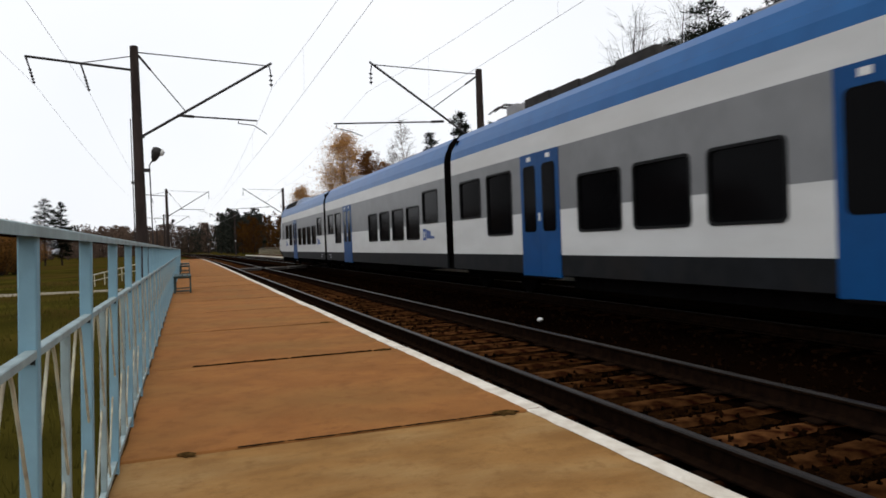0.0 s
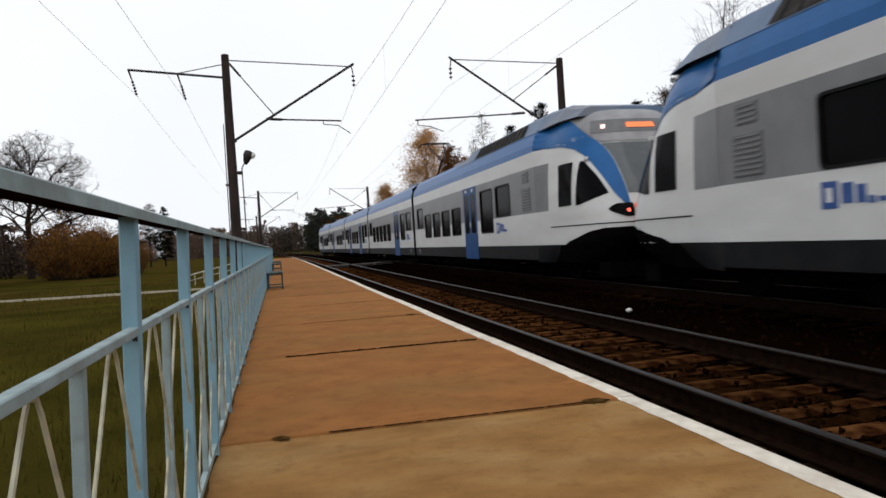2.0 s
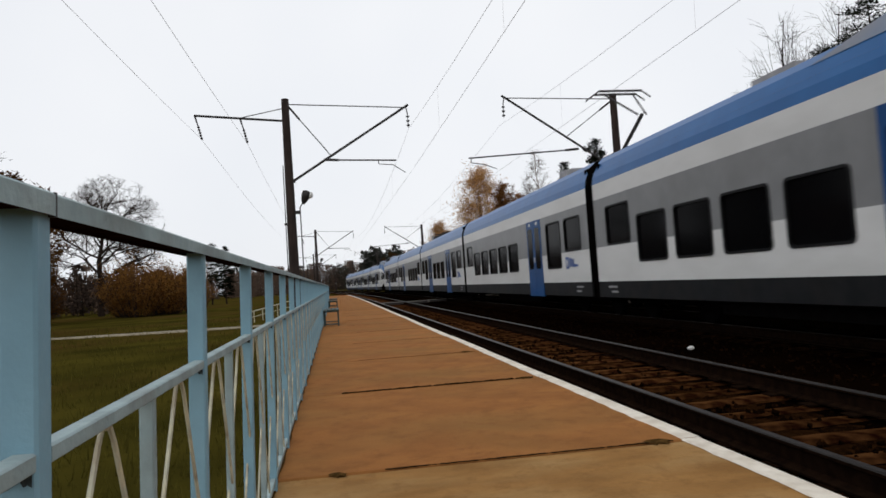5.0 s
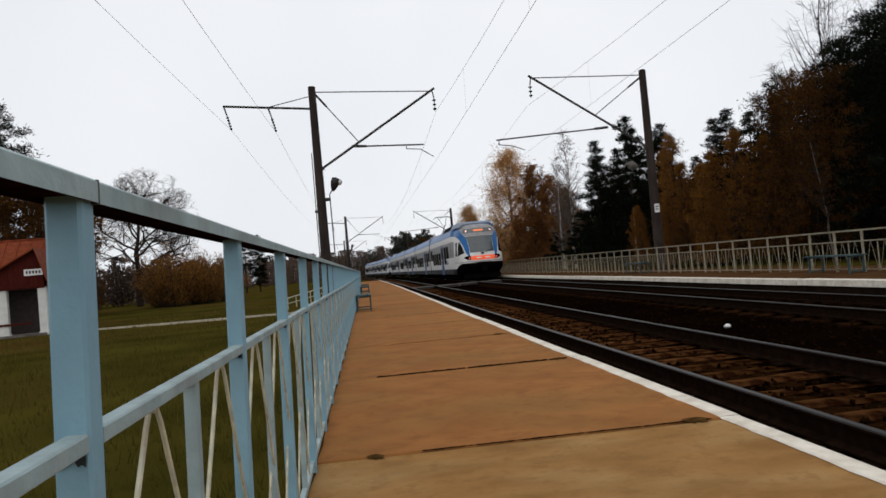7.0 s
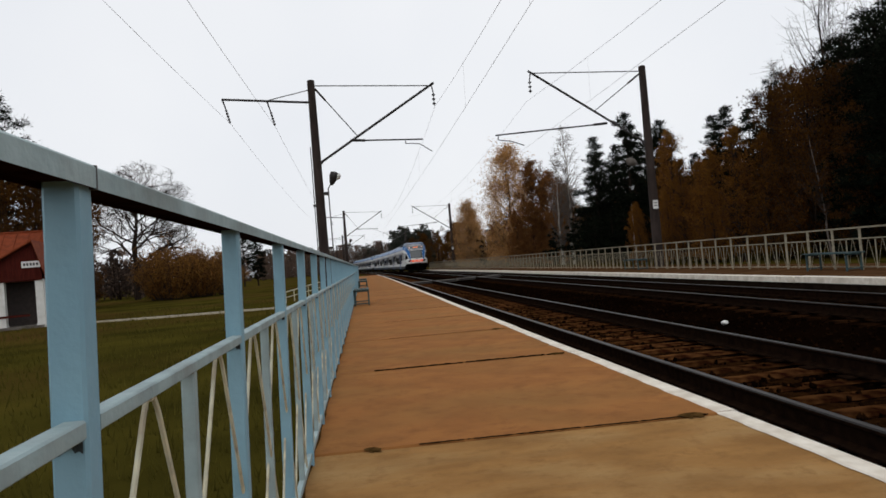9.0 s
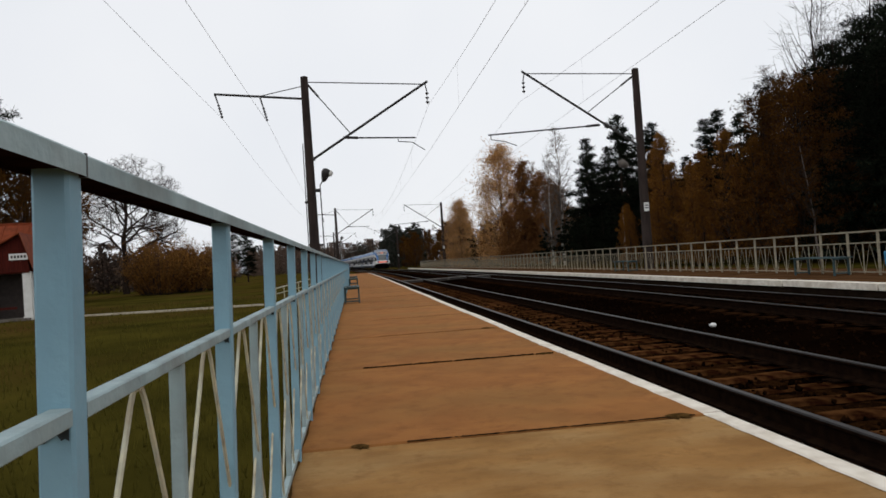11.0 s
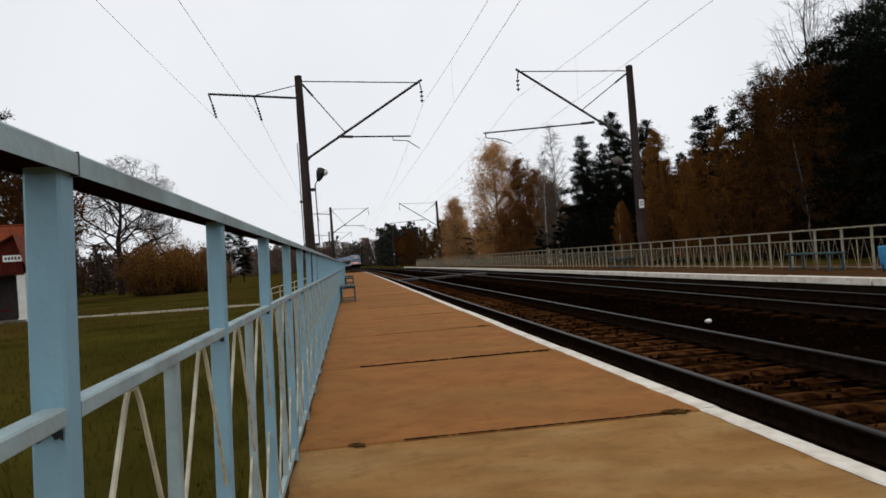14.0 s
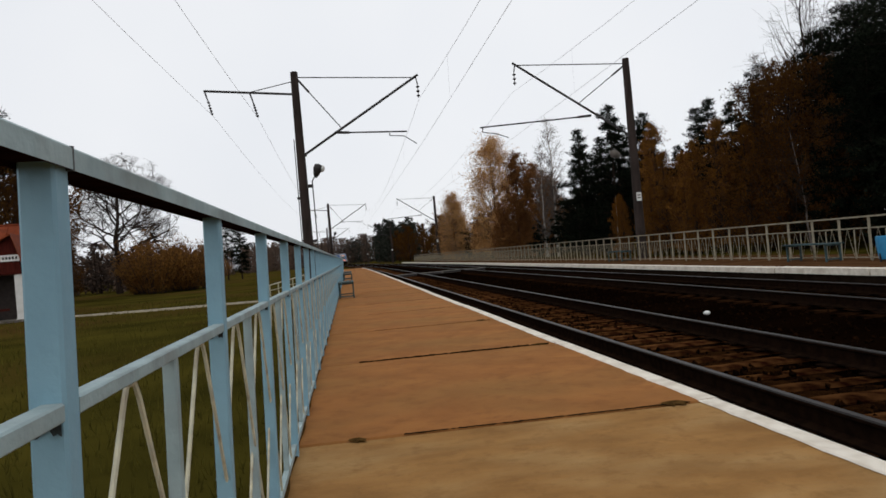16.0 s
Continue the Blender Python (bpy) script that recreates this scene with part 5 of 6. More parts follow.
def step_rail():
    root = tagged(new("step_railing"), "low cream tube railing beside the platform steps", "railing")
    root.matrix_basis = Matrix.Translation((-4.45, 34.5, GROUND)) @ Matrix.Rotation(radians(-7.5), 4, "Z")
    for j in range(8):
        one("post", lambda g: g.rod((0, j * 1.9, -0.1), (0, j * 1.9, 0.55 + 0.05 * j), 0.028), M_ROD, root)
    one("handrail", lambda g: g.rod((0, -0.3, 0.54), (0, 13.6, 0.91), 0.032), M_ROD, root)
    one("lower_rail", lambda g: g.rod((0, 0, 0.28), (0, 13.3, 0.50), 0.022), M_ROD, root)


step_rail()

# ---- grass beyond the railing ----


def grass(g):
    rng = random.Random(11)
    for _ in range(15000):
        y = 0.8 + 44 * rng.random() ** 1.8
        x = -0.6 - (0.4 + 0.75 * y) * rng.random()
        z = GROUND - 0.05 + (0.12 * noise.noise((x * 0.07, y * 0.07, 0.3)) + 0.05 * noise.noise((x * 0.3, y * 0.3, 1.7)) if x < -3 else 0)
        h, a = rng.uniform(0.06, 0.17), rng.uniform(0, 6.28)
        w, lx, ly = 0.008 + 0.0006 * y, rng.uniform(-0.07, 0.07), rng.uniform(-0.07, 0.07)
        c, s = math.cos(a) * w, math.sin(a) * w
        g.put([(x - c, y - s, z), (x + c, y + s, z), (x + lx, y + ly, z + 0.05 + h)], [(0, 1, 2)])


tagged(one("grass", grass, M_GRASS), "short dull green autumn grass below the platform", "grass", kind="stuff")


# ---- trees ----
def limb(g, a, b, r0, r1, bend, rng, n=5, steps=3, mi=0):
    """A crooked tapering limb; returns its points."""
    a, b = Vector(a), Vector(b)
    pts = [a]
    for k in range(1, steps + 1):
        u = k / steps
        p = a.lerp(b, u) + Vector((rng.uniform(-bend, bend), rng.uniform(-bend, bend), rng.uniform(-bend, bend) * 0.5)) * (1 if k < steps else 0)
        g.rod(pts[-1], p, r0 + (r1 - r0) * (k - 1) / steps, r0 + (r1 - r0) * u, n, mi)
        pts.append(p)
    return pts


def leaf(g, c, s, rng, mi=0):
    """A small pointed leaf."""
    a = Vector((rng.gauss(0, 1), rng.gauss(0, 1), rng.gauss(0, 1))).normalized() * s
    b = Vector((rng.gauss(0, 1), rng.gauss(0, 1), rng.gauss(0, 1))).normalized() * s * 0.6
    c = Vector(c)
    g.put([c - a * 0.9, c + b * 1.35 + a * 0.2, c + a - b * 0.8], [(0, 1, 2)], mi)


def needle(g, c, d, s, rng):
    """A slim tuft of needles along d."""
    d = (d + Vector((rng.gauss(0, 0.5), rng.gauss(0, 0.5), rng.gauss(0.25, 0.4)))).normalized() * s
    b = Vector((rng.gauss(0, 1), rng.gauss(0, 1), rng.gauss(0, 1))).normalized() * s * 0.17
    c = Vector(c)
    g.put([c - d * 0.3 - b, c - d * 0.1 + b * 1.4, c + d], [(0, 1, 2)])


def broadleaf(h, spread, leaves, seed, leaf_size, base=0.22, cone=False, density=1.0):
    """Trunk with ascending limbs, a lower edge at base * h, leaf clumps round the twigs."""
    rng = random.Random(seed)
    t, c = Geo(), Geo()
    trunk = limb(t, (0, 0, 0), (rng.uniform(-0.3, 0.3), rng.uniform(-0.3, 0.3), h * 0.96), h * 0.011 + 0.03, 0.02, h * 0.012, rng, 7, 7)
    tips = []
    for k in range(int(26 * density)):
        u = base + (0.97 - base) * (k + rng.random()) / (26 * density)
        p = trunk[0].lerp(trunk[-1], u)
        a = rng.uniform(0, 6.283)
        reach = spread * (math.sin(math.pi * min(1, (u - base) / (1 - base) * 0.82 + 0.18)) ** 0.8) * rng.uniform(0.55, 1.15)
        if cone:
            v = (u - base) / (1 - base)
            reach = spread * (min(1.0, 0.55 + 2.2 * v) * (1 - v) ** 0.75 + 0.04) * rng.uniform(0.6, 1.15)
        e = p + Vector((math.cos(a) * reach, math.sin(a) * reach, reach * rng.uniform(0.5, 1.1)))
        if e.z > h:
            e.z = h - rng.random() * 0.4
        q = limb(t, p, e, 0.012 * h * (1 - u) * 0.5 + 0.015, 0.006, reach * 0.08, rng, 4, 3, 1)
        for _ in range(7):
            s = rng.uniform(0.3, 1.0)
            o = p.lerp(e, s)
            f = o + Vector((rng.gauss(0, 0.35), rng.gauss(0, 0.35), rng.gauss(0.05, 0.35))) * reach * 0.55
            t.rod(o, f, 0.010, 0.004, 3, 1)
            tips.append((o, f))
    for _ in range(leaves):
        o, f = tips[rng.randrange(len(tips))]
        p = o.lerp(f, rng.uniform(0.1, 1.15)) + Vector((rng.gauss(0, 1), rng.gauss(0, 1), rng.gauss(0, 1))) * spread * 0.07
        leaf(c, p, leaf_size * rng.uniform(0.6, 1.3), rng)
    return t, c


def birch(h, spread, seed, limbs, twigs, leaves, leaf_size, base=0.06, fat=0.5, twig_r=0.009, droop=0.15, rise=1.0, stem=1.0):
    """Rising limbs that fill a domed crown, fine twigs on them, small leaves round the twigs."""
    rng = random.Random(seed)
    t, c = Geo(), Geo()
    trunk = limb(t, (0, 0, 0), (rng.uniform(-0.3, 0.3), rng.uniform(-0.3, 0.3), h * 0.98), (h * 0.010 + 0.03) * stem, 0.015, h * 0.010, rng, 7, 8)
    tips = []
    for _ in range(limbs):
        v = rng.random() ** 1.25
        a = rng.uniform(0, 6.283)
        lump = 0.86 + 0.34 * noise.noise((math.cos(a) * 1.4 + seed, math.sin(a) * 1.4, v * 4))
        r = spread * min(1.0, 0.45 + 2.4 * v) * (1 - v) ** fat * lump * math.sqrt(rng.uniform(0.12, 1.0)) + 0.08
        z = h * (base + (0.99 - base) * v)
        e = Vector((math.cos(a) * r, math.sin(a) * r, z))
        zs = max(0.10 * h, z - r * rise * rng.uniform(1.1, 1.9))
        p = trunk[0].lerp(trunk[-1], min(0.97, zs / h))
        if e.z < p.z:
            e.z = p.z + 0.1
        mid = p.lerp(e, 0.55) + Vector((math.cos(a), math.sin(a), -0.4)) * r * 0.12
        w = 0.004 * h * (1 - v) + 0.012
        t.rod(p, mid, w, w * 0.6, 4, 1)
        t.rod(mid, e, w * 0.6, 0.006, 3, 1)
        for _ in range(twigs):
            o = mid.lerp(e, rng.uniform(-0.3, 1.0))
            f = o + Vector((math.cos(a) * 0.4 + rng.gauss(0, 0.7), math.sin(a) * 0.4 + rng.gauss(0, 0.7), rng.gauss(0.55 - droop * 4, 0.45))) * spread * rng.uniform(0.10, 0.24)
            t.rod(o, f, twig_r, twig_r * 0.45, 3, 1)
            tips.append((o, f))
    for _ in range(leaves):
        o, f = tips[rng.randrange(len(tips))]
        p = o.lerp(f, rng.uniform(0.0, 1.1)) + Vector((rng.gauss(0, 1), rng.gauss(0, 1), rng.gauss(0, 1))) * spread * 0.035
        leaf(c, p, leaf_size * rng.uniform(0.55, 1.3), rng)
    return t, c


def pine(h, spread, seed, tufts=7000, base=0.35, size=1.0, point=1.9):
    """A Scots pine: crooked boughs that rise at their ends, needle pads in clumps with gaps between."""
    rng = random.Random(seed)
    t, c = Geo(), Geo()
    trunk = limb(t, (0, 0, 0), (rng.uniform(-0.3, 0.3), rng.uniform(-0.3, 0.3), h), h * 0.011 + 0.04, 0.025, h * 0.008, rng, 7, 6)
    pads = []
    n = int(h * (4.4 if size < 2 else 2.4))
    for k in range(n):
        u = base + (1 - base) * (k + rng.random()) / n
        p = trunk[0].lerp(trunk[-1], min(u, 0.99))
        a = k * 2.4 + rng.uniform(-0.6, 0.6)
        v = (u - base) / (1 - base)
        reach = spread * (0.55 + 0.45 * min(1.0, v * 3)) * (1.02 - v ** point * 0.92) * rng.uniform(0.45, 1.2)
        e = p + Vector((math.cos(a) * reach, math.sin(a) * reach, reach * rng.uniform(0.0, 0.5)))
        q = limb(t, p, e, 0.04 * (1 - v) + 0.014, 0.008, reach * 0.09, rng, 4, 3)
        pads.append((e, 0.26 + 0.13 * reach))
        for _ in range(2 + int(reach * 1.3)):
            o = p.lerp(e, rng.uniform(0.3, 0.95))
            f = o + Vector((rng.gauss(0, 0.5), rng.gauss(0, 0.5), rng.uniform(0.0, 0.45))) * (0.35 + reach * 0.26)
            t.rod(o, f, 0.014, 0.006, 3)
            pads.append((f, 0.20 + 0.12 * reach * rng.uniform(0.6, 1.2)))
    weights = [r ** 2 for _, r in pads]
    for o, r in rng.choices(pads, weights, k=tufts):
        d = Vector((rng.gauss(0, 1), rng.gauss(0, 1), rng.gauss(0, 0.6)))
        needle(c, o + d * r * 0.52, d.normalized(), rng.uniform(0.13, 0.27) * size, rng)
    return t, c


def bare_tree(h, seed, start=0.26, levels=5, wide=0.40, mid=0.60, tall=0.405, aside=0.0, forks=9):
    """A leafless crown of forking limbs, down to fine twigs, that fills a dome."""
    rng = random.Random(seed)
    t, c = Geo(), Geo()
    centre, rx, rz = Vector((aside, 0, h * mid)), h * wide, h * tall

    def inside(p):
        d = p - centre
        return (d.x * d.x + d.y * d.y) / (rx * rx) + d.z * d.z / (rz * rz) < 1.0

    def grow(p, d, length, r, level):
        e = p + d * length
        for _ in range(3):
            if inside(e):
                break
            d = (d + (centre - e).normalized() * 0.35).normalized()
            length *= 0.72
            e = p + d * length
        if level > 1:
            limb(t, p, e, r, r * 0.62, length * 0.08, rng, 6 if level > 3 else 4, 3)
        else:
            c.rod(p, e, r, r * 0.5, 3)
        if level == 0:
            return
        for k in range(4 if level > 1 else 5):
            o = p.lerp(e, rng.uniform(0.35, 1.0)) if k else e
            side = Vector((rng.gauss(0, 1), rng.gauss(0, 1), rng.gauss(0.2, 0.6))).normalized()
            grow(o, (d * 0.75 + side * 0.8).normalized(), length * rng.uniform(0.5, 0.78), r * 0.56, level - 1)

    top, tip = Vector((0.1, 0, h * start)), Vector((aside * 0.6, 0.1, h * 0.86))
    limb(t, (0, 0, 0), top, h * 0.024, h * 0.018, 0.1, rng, 9, 3)
    limb(t, top, tip, h * 0.017, h * 0.003, 0.3, rng, 7, 5)
    for k in range(forks):
        u = k / (forks - 1)
        a = k * 2.4 + rng.uniform(-0.3, 0.3)
        lean = (1.7 - 1.1 * u) * rng.uniform(0.75, 1.2) * min(1.0, wide / 0.35)
        d = Vector((math.cos(a) * lean, math.sin(a) * lean, 0.9)).normalized()
        grow(top.lerp(tip, u * 0.85), d, h * (0.29 - 0.13 * u) * rng.uniform(0.85, 1.15), h * (0.0095 - 0.0055 * u), levels if u < 0.7 else levels - 1)
    return t, c


def tree(name, geos, mats, label, category, m, group="trees along the line"):
    root = tagged(new(name), label, category, group)
    t, c = geos
    add("trunk", t.mesh("trunk", mats[:2]), root)
    add("crown", c.mesh("crown", mats[2]), root)
    root.matrix_basis = m
    return root




def place(source, rows):
    """The first row moves the thing itself, each further one a copy; rows: x, y, size."""
    for k, (x, y, s) in enumerate(rows):
        m = Matrix.Translation((x, y, GROUND - 0.05)) @ Matrix.Rotation(random.uniform(0, 6.28), 4, "Z")
        thing = source if k == 0 else copy_thing(source, m)
        thing.matrix_basis = m
        thing.scale = (s, s, s)


I0 = Matrix()
gold = tree("birch_tree", birch(15, 6.3, 21, 260, 8, 50000, 0.088, 0.03, 0.50), [M_BARK, M_PALETWIG, M_GOLD], "tall birch with thinning golden autumn leaves", "tree", I0)
place(gold, [(19.5, 85.0, 1.085), (15.9, 98, 0.70), (19.6, 119, 0.72), (18.6, 112, 0.55), (17.4, 101, 0.45)])
brown = tree("birch_tree", birch(14, 4.7, 25, 180, 7, 34000, 0.115, 0.02, 0.48), [M_BARK, M_TWIG, M_TAN], "brown autumn birch with a domed crown", "tree", I0)
place(brown, [(21.5, 80.5, 0.93), (23.2, 79.5, 0.82), (18.9, 80.0, 0.50), (24.8, 79.0, 0.70), (17.2, 86, 0.40), (20.4, 78.0, 0.55), (25.4, 82.0, 0.60), (22.4, 77.0, 0.45)])
slim = tree("rust_birch_tree", birch(12, 3.0, 37, 170, 7, 20000, 0.075, 0.02, 0.6), [M_BARK, M_TWIG, M_RUST], "slender rust-orange autumn birch at the forest edge", "tree", I0)
place(slim, [(22.0, 45.0, 0.80), (21.6, 42.6, 0.60), (21.4, 39.8, 0.56), (22.6, 40.6, 0.63), (22.2, 37.0, 0.68), (22.6, 47.0, 0.62), (20.9, 43.8, 0.42), (21.0, 38.0, 0.40), (23.4, 43, 0.58), (21.6, 50.5, 0.42), (20.4, 47.5, 0.36), (23.0, 35.4, 0.62)])
larch = tree("russet_tree", birch(12, 3.1, 31, 170, 7, 19000, 0.075, 0.08, 0.5), [M_BARK, M_TWIG, M_RUSSET], "tall russet brown autumn tree in the forest edge", "tree", I0)
place(larch, [(24.6, 37.4, 0.88), (25.4, 35.2, 0.95), (24.2, 33.4, 0.84), (26.4, 38.6, 0.92), (25.6, 32.0, 0.88), (27.0, 35.6, 0.96), (24.2, 30.0, 0.66)])
russ_a = tree("russet_tree", broadleaf(11, 3.2, 3600, 33, 0.17, 0.03, False, 1.3), [M_BARK, M_TWIG, M_RUSSET], "russet brown autumn tree behind the forest edge", "tree", I0)
russ_b = tree("russet_tree", broadleaf(12, 2.2, 3400, 39, 0.15, 0.04, True, 1.3), [M_BIRCH, M_TWIG, M_RUST], "slender russet autumn birch by the line", "tree", I0)
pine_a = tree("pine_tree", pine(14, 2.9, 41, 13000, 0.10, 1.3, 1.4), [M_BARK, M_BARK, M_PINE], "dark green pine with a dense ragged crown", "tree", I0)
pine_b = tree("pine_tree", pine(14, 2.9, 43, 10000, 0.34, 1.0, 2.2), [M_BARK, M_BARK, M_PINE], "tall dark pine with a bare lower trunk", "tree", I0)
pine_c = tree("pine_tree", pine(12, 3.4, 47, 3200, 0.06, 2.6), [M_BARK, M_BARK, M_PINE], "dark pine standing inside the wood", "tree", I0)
bare_birch = tree("bare_birch_tree", birch(15, 2.5, 51, 120, 11, 900, 0.05, 0.22, 0.5, 0.013, 0.10), [M_BIRCH, M_PALETWIG, M_PALELEAF], "leafless pale birch with fine twigs", "tree", I0)
bare_aspen = tree("bare_aspen_tree", birch(15, 3.3, 54, 90, 12, 0, 0.05, 0.52, 0.35, 0.008, 0.0, 1.7), [M_BARK, M_BARK, M_PALELEAF], "tall leafless grey aspen above the wood", "tree", I0)
oak = tree("bare_oak_tree", bare_tree(16.3, 57, aside=0.9, forks=15), [M_BARK, M_BARK, M_TWIG], "large leafless oak with spreading dark limbs", "tree", I0)
place(oak, [(-26.3, 82, 1.0)])
oak.rotation_euler = (0, 0, 0.2)
place(bare_birch, [(23.2, 72.0, 1.04), (22.2, 73.0, 0.86), (27.6, 40.5, 0.86)])
place(bare_aspen, [(27.7, 36.4, 1.09), (29.0, 33.4, 1.06)])
# a leaning birch stem before the dark wood
lean = tree("leaning_birch", birch(6.6, 0.9, 53, 40, 6, 1500, 0.06, 0.45, 0.5, 0.006, 0.0, 1.4, 0.55), [M_PALETWIG, M_TWIG, M_RUSSET], "thin leaning birch with a white stem", "tree", I0)
place(lean, [(22.55, 30.0, 1.0)])
lean.rotation_euler = (radians(2), radians(-7), 0)

rng = random.Random(77)
rows = {
    "ra": [(16.6, 98, 0.6)],
    "rb": [(21.0, 50, 0.42)],
    "pa": [(26.0, 61.5, 1.02), (26.0, 70, 0.84), (24.4, 66.5, 0.93), (28.0, 65, 0.98), (27.5, 57.5, 0.90), (26.0, 55.0, 0.80), (28.0, 70, 0.9), (28.0, 49.5, 0.80), (28.2, 47.6, 0.82), (30.0, 47.5, 0.80), (27.6, 52, 0.62), (26.4, 45.5, 0.55), (28.6, 42.5, 0.74)],
    "pb": [(27.4, 40.6, 0.86), (26.6, 33.6, 0.86), (25.6, 29.6, 0.80), (27.2, 31.0, 0.93), (25.6, 27.2, 0.86), (27.0, 28.4, 1.0), (24.8, 25.2, 0.82), (28.6, 36.4, 0.92), (28.4, 33.4, 0.95), (24.0, 27.6, 0.66), (24.0, 23.0, 0.8), (26.2, 22.4, 0.92), (28.2, 25.4, 0.98), (24.6, 20.0, 0.9)],
    "pc": [(17.6, 93, 0.46), (20.0, 94, 0.5), (22.4, 91, 0.52), (25.0, 88, 0.52), (15.6, 103, 0.42), (22.6, 69.5, 0.42), (22.8, 66.0, 0.45), (22.4, 62.5, 0.42), (22.8, 59.0, 0.42), (22.6, 55.5, 0.40), (21.6, 73.5, 0.36), (24.6, 31.4, 0.50), (23.6, 29.4, 0.42), (25.6, 33.8, 0.45), (26.2, 36.0, 0.5), (23.8, 26.2, 0.5), (25.2, 38.6, 0.42), (25.2, 42, 0.45), (24.2, 46, 0.42), (25.0, 50, 0.45), (23.4, 24.4, 0.5)],
}
# the wood behind the edge
y = 16.0
while y < 112:
    for d in (7, 11, 16):
        edge = 23.5 + d + rng.uniform(-1.5, 1.5)
        size = rng.uniform(0.55, 0.68) if 36 < y < 54 else rng.uniform(0.66, 0.84)
        rows["pc" if rng.random() < 0.85 else "ra"].append((edge, y + rng.uniform(-2, 2), size * (0.9 if y > 74 else 1)))
    if y > 84:
        rows[rng.choice(["ra", "rb"])].append((20 + rng.uniform(-1, 3), y, rng.uniform(0.5, 0.65)))
    y += 4.6
# farther woods along the curve
y = 116
while y < 190:
    rows[rng.choice(["ra", "rb", "ra"])].append((17.5 + off(y) + rng.uniform(-1.5, 3), y, rng.uniform(0.6, 0.8)))
    rows[rng.choice(["rb", "pc", "ra"])].append((25 + off(y) + rng.uniform(-2, 4), y + 3, rng.uniform(0.65, 0.85)))
    y += 7
place(russ_a, rows["ra"])
place(russ_b, rows["rb"])
place(pine_a, rows["pa"])
place(pine_b, rows["pb"])
place(pine_c, rows["pc"])


def wood(name, label, rows, mats):
    """Distant woods, joined: many small ragged crowns of clumps on thin stems."""
    rng = random.Random(len(rows) + 3)
    g = Geo()
    for x, y, h, w, n, mi in rows:
        g.rod((x, y, GROUND - 0.1), (x, y, GROUND + h * 0.9), 0.12, 0.04, 4, len(mats) - 1)
        for _ in range(n):
            u = rng.random()
            r = w * (0.35 + 0.65 * math.sin(math.pi * (0.2 + 0.75 * u))) * math.sqrt(rng.random())
            a = rng.uniform(0, 6.283)
            leaf(g, (x + r * math.cos(a), y + r * math.sin(a), GROUND + h * (0.04 + 0.96 * u)), rng.uniform(0.25, 0.6) * (h / 10) ** 0.5, rng, mi)
    tagged(add(name, g.mesh(name, mats)), label, "woods", kind="stuff")


rng = random.Random(91)
far_rows = []
for _ in range(24):
    far_rows.append((rng.uniform(8.5, 23.0), rng.uniform(205, 225), rng.uniform(9.5, 13.5), rng.uniform(1.8, 2.6), 520, 0))
for _ in range(26):
    far_rows.append((rng.uniform(-2, 34), rng.uniform(300, 330), rng.uniform(10, 13), rng.uniform(2.2, 3.4), 420, rng.choice([0, 1])))
for _ in range(170):
    yy = rng.uniform(200, 300)
    far_rows.append((rng.uniform(-110, 6) - (300 - yy) * 0.14 - 9, yy + 30, rng.uniform(8, 12), rng.uniform(2.0, 3.2), 260, 1))
for _ in range(40):
    far_rows.append((rng.uniform(-190, -40), rng.uniform(190, 300), rng.uniform(7, 12), rng.uniform(2.4, 3.6), 220, rng.choice([0, 1, 1])))
for k in range(76):
    far_rows.append((-52 + 1.2 * k + rng.uniform(-1, 1), rng.uniform(336, 352), rng.uniform(10, 15), rng.uniform(2.6, 3.6), 520, rng.choice([0, 1, 1, 1, 1])))
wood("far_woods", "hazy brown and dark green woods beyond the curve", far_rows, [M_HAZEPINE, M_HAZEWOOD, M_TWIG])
thick = []
for _ in range(46):
    thick.append((rng.uniform(-60, -29), rng.uniform(90, 112), rng.uniform(4.5, 7.5), rng.uniform(1.6, 2.6), 240, rng.choice([0, 1])))
wood("dark_thicket", "dark leafless thicket behind the oak", thick, [M_TWIG, M_HAZEWOOD, M_BARK])


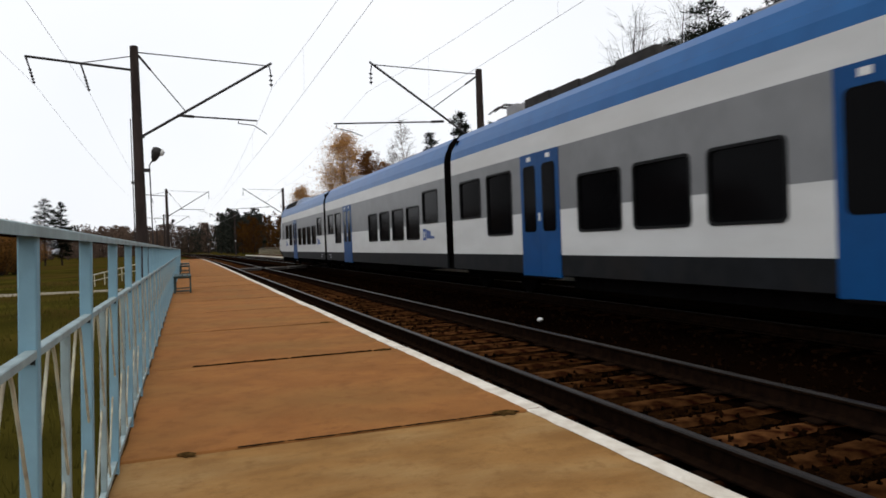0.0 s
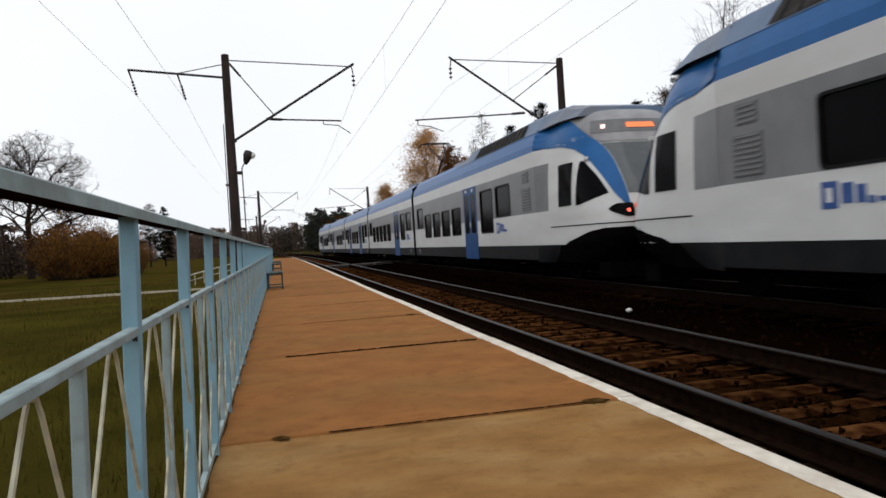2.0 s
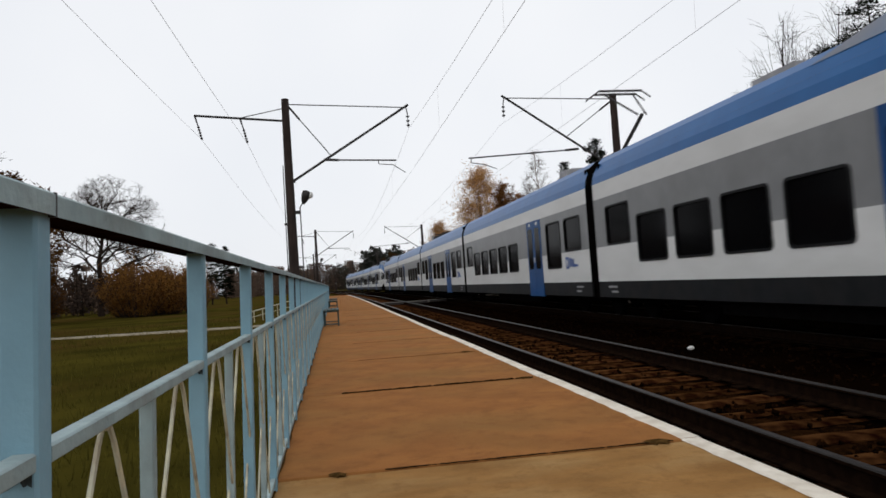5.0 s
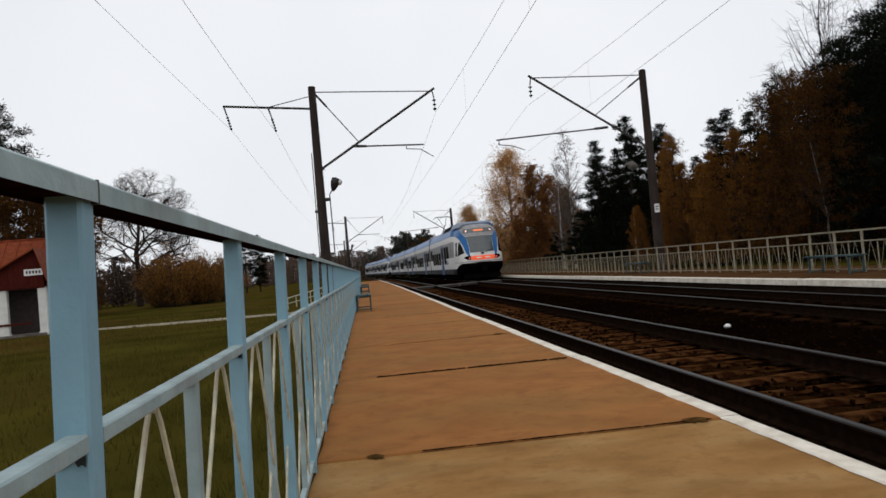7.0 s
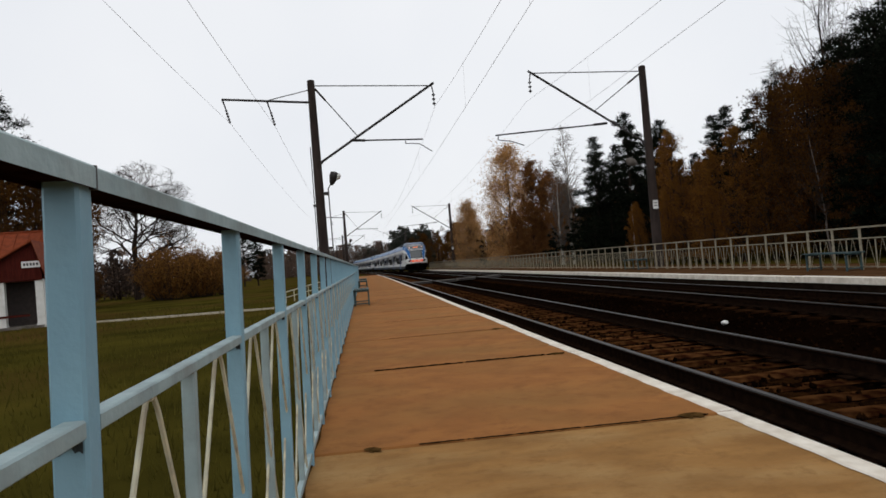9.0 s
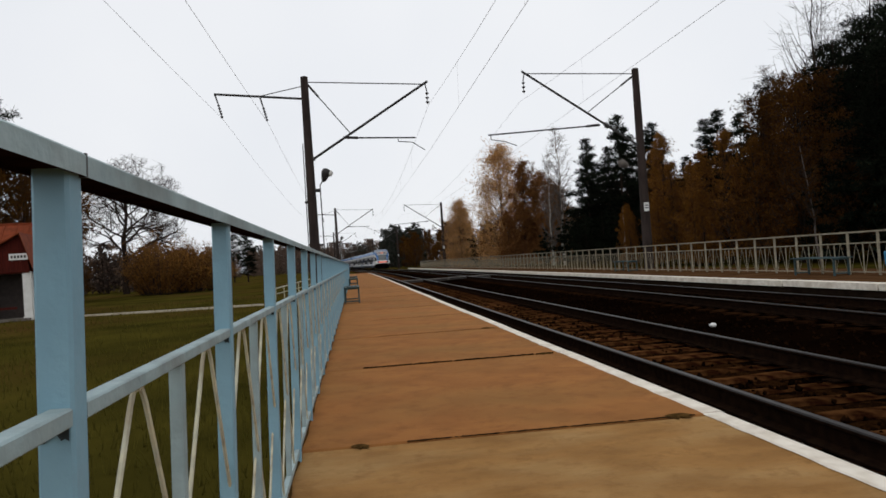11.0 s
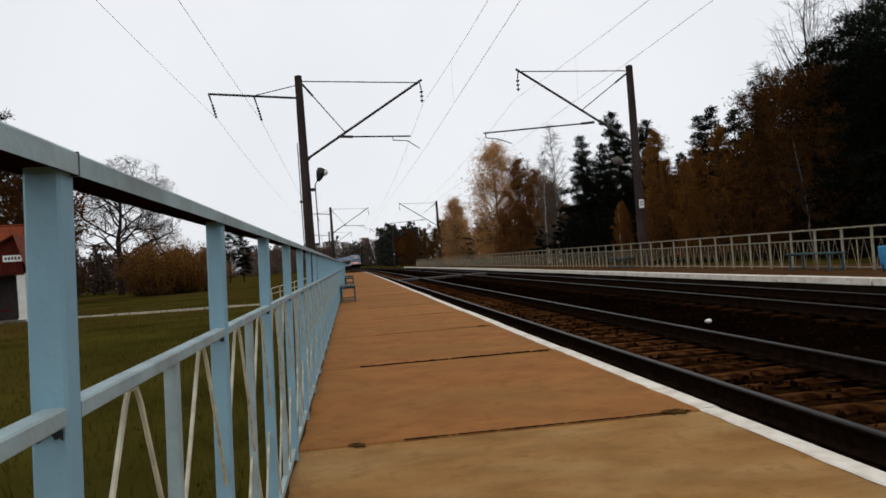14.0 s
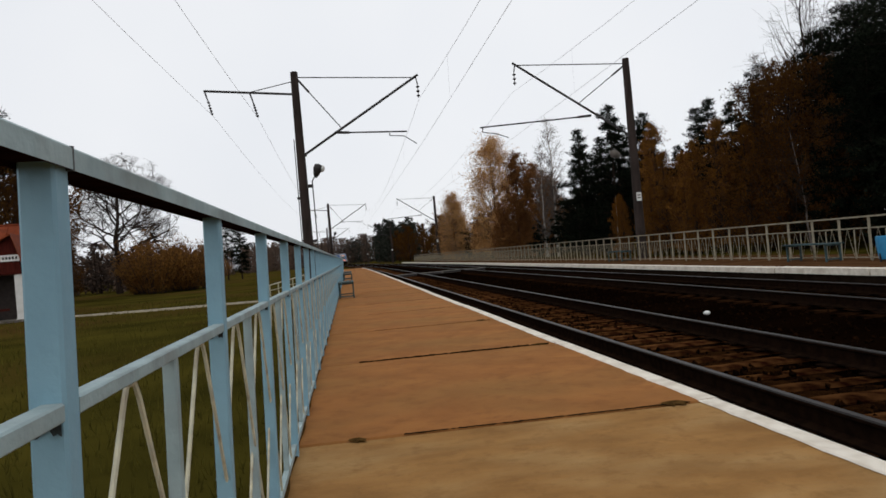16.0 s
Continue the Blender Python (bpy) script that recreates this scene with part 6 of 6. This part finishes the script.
def bush(h, w, leaves, seed):
    """Many stems from one stool, with twigs and small leaves that thin out towards the tips."""
    rng = random.Random(seed)
    t, c = Geo(), Geo()
    twigs = []
    for _ in range(70):
        a, r = rng.uniform(0, 6.283), math.sqrt(rng.random())
        e = Vector((math.cos(a) * w * r, math.sin(a) * w * r, h * rng.uniform(0.55, 1.0) * (1.08 - 0.40 * r)))
        if rng.random() < 0.10:
            e.z *= 1.12
        s = Vector((e.x * 0.35, e.y * 0.35, 0))
        t.rod(s, e, 0.03, 0.006, 4)
        for _ in range(9):
            o = s.lerp(e, rng.uniform(0.1, 1.0))
            f = o + Vector((rng.gauss(0, 0.45), rng.gauss(0, 0.45), rng.uniform(0.0, 0.75)))
            t.rod(o, f, 0.009, 0.003, 3, 1)
            twigs.append((o, f))
    for _ in range(leaves):
        o, f = twigs[rng.randrange(len(twigs))]
        leaf(c, o.lerp(f, rng.uniform(-0.1, 0.95)) + Vector((rng.gauss(0, 0.16), rng.gauss(0, 0.16), rng.gauss(0, 0.16))), rng.uniform(0.05, 0.11), rng)
    return t, c


bsh = tree("brown_bush", bush(5.9, 3.4, 13000, 61), [M_TWIG, M_TWIG, M_BUSH], "dense reddish brown autumn bush", "bush", I0, "bushes on the turf")
place(bsh, [(-18.6, 68, 1.14), (-16.4, 70.5, 1.06), (-20.4, 71, 0.90), (-14.4, 73, 0.70), (-17.2, 73, 1.0), ])
place(copy_thing(larch, I0), [(-24.6, 54, 0.86)])
place(copy_thing(larch, I0), [(-27.8, 55, 0.92)])
place(copy_thing(larch, I0), [(-22.4, 57, 0.76)])
place(copy_thing(larch, I0), [(-31.5, 55, 0.95)])
place(copy_thing(pine_b, I0), [(-29.6, 61, 1.34)])
for bx, by, bs in ((-24.4, 59, 1.05), (-26.6, 62, 1.25), (-28.6, 58, 1.2), (-31.5, 60, 1.3), (-35.0, 61, 1.3)):
    place(copy_thing(russ_a, I0), [(bx, by, bs)])
place(copy_thing(pine_a, I0), [(-18.0, 118, 0.70)])
place(copy_thing(pine_b, I0), [(-21.0, 122, 0.76)])


# ---- what moves ----
def motions():
    times = [k * 0.5 for k in range(33)]
    for thing, *where in TRAIN:
        walk(thing, [(t, car_pose(t, *where)) for t in times])


motions()
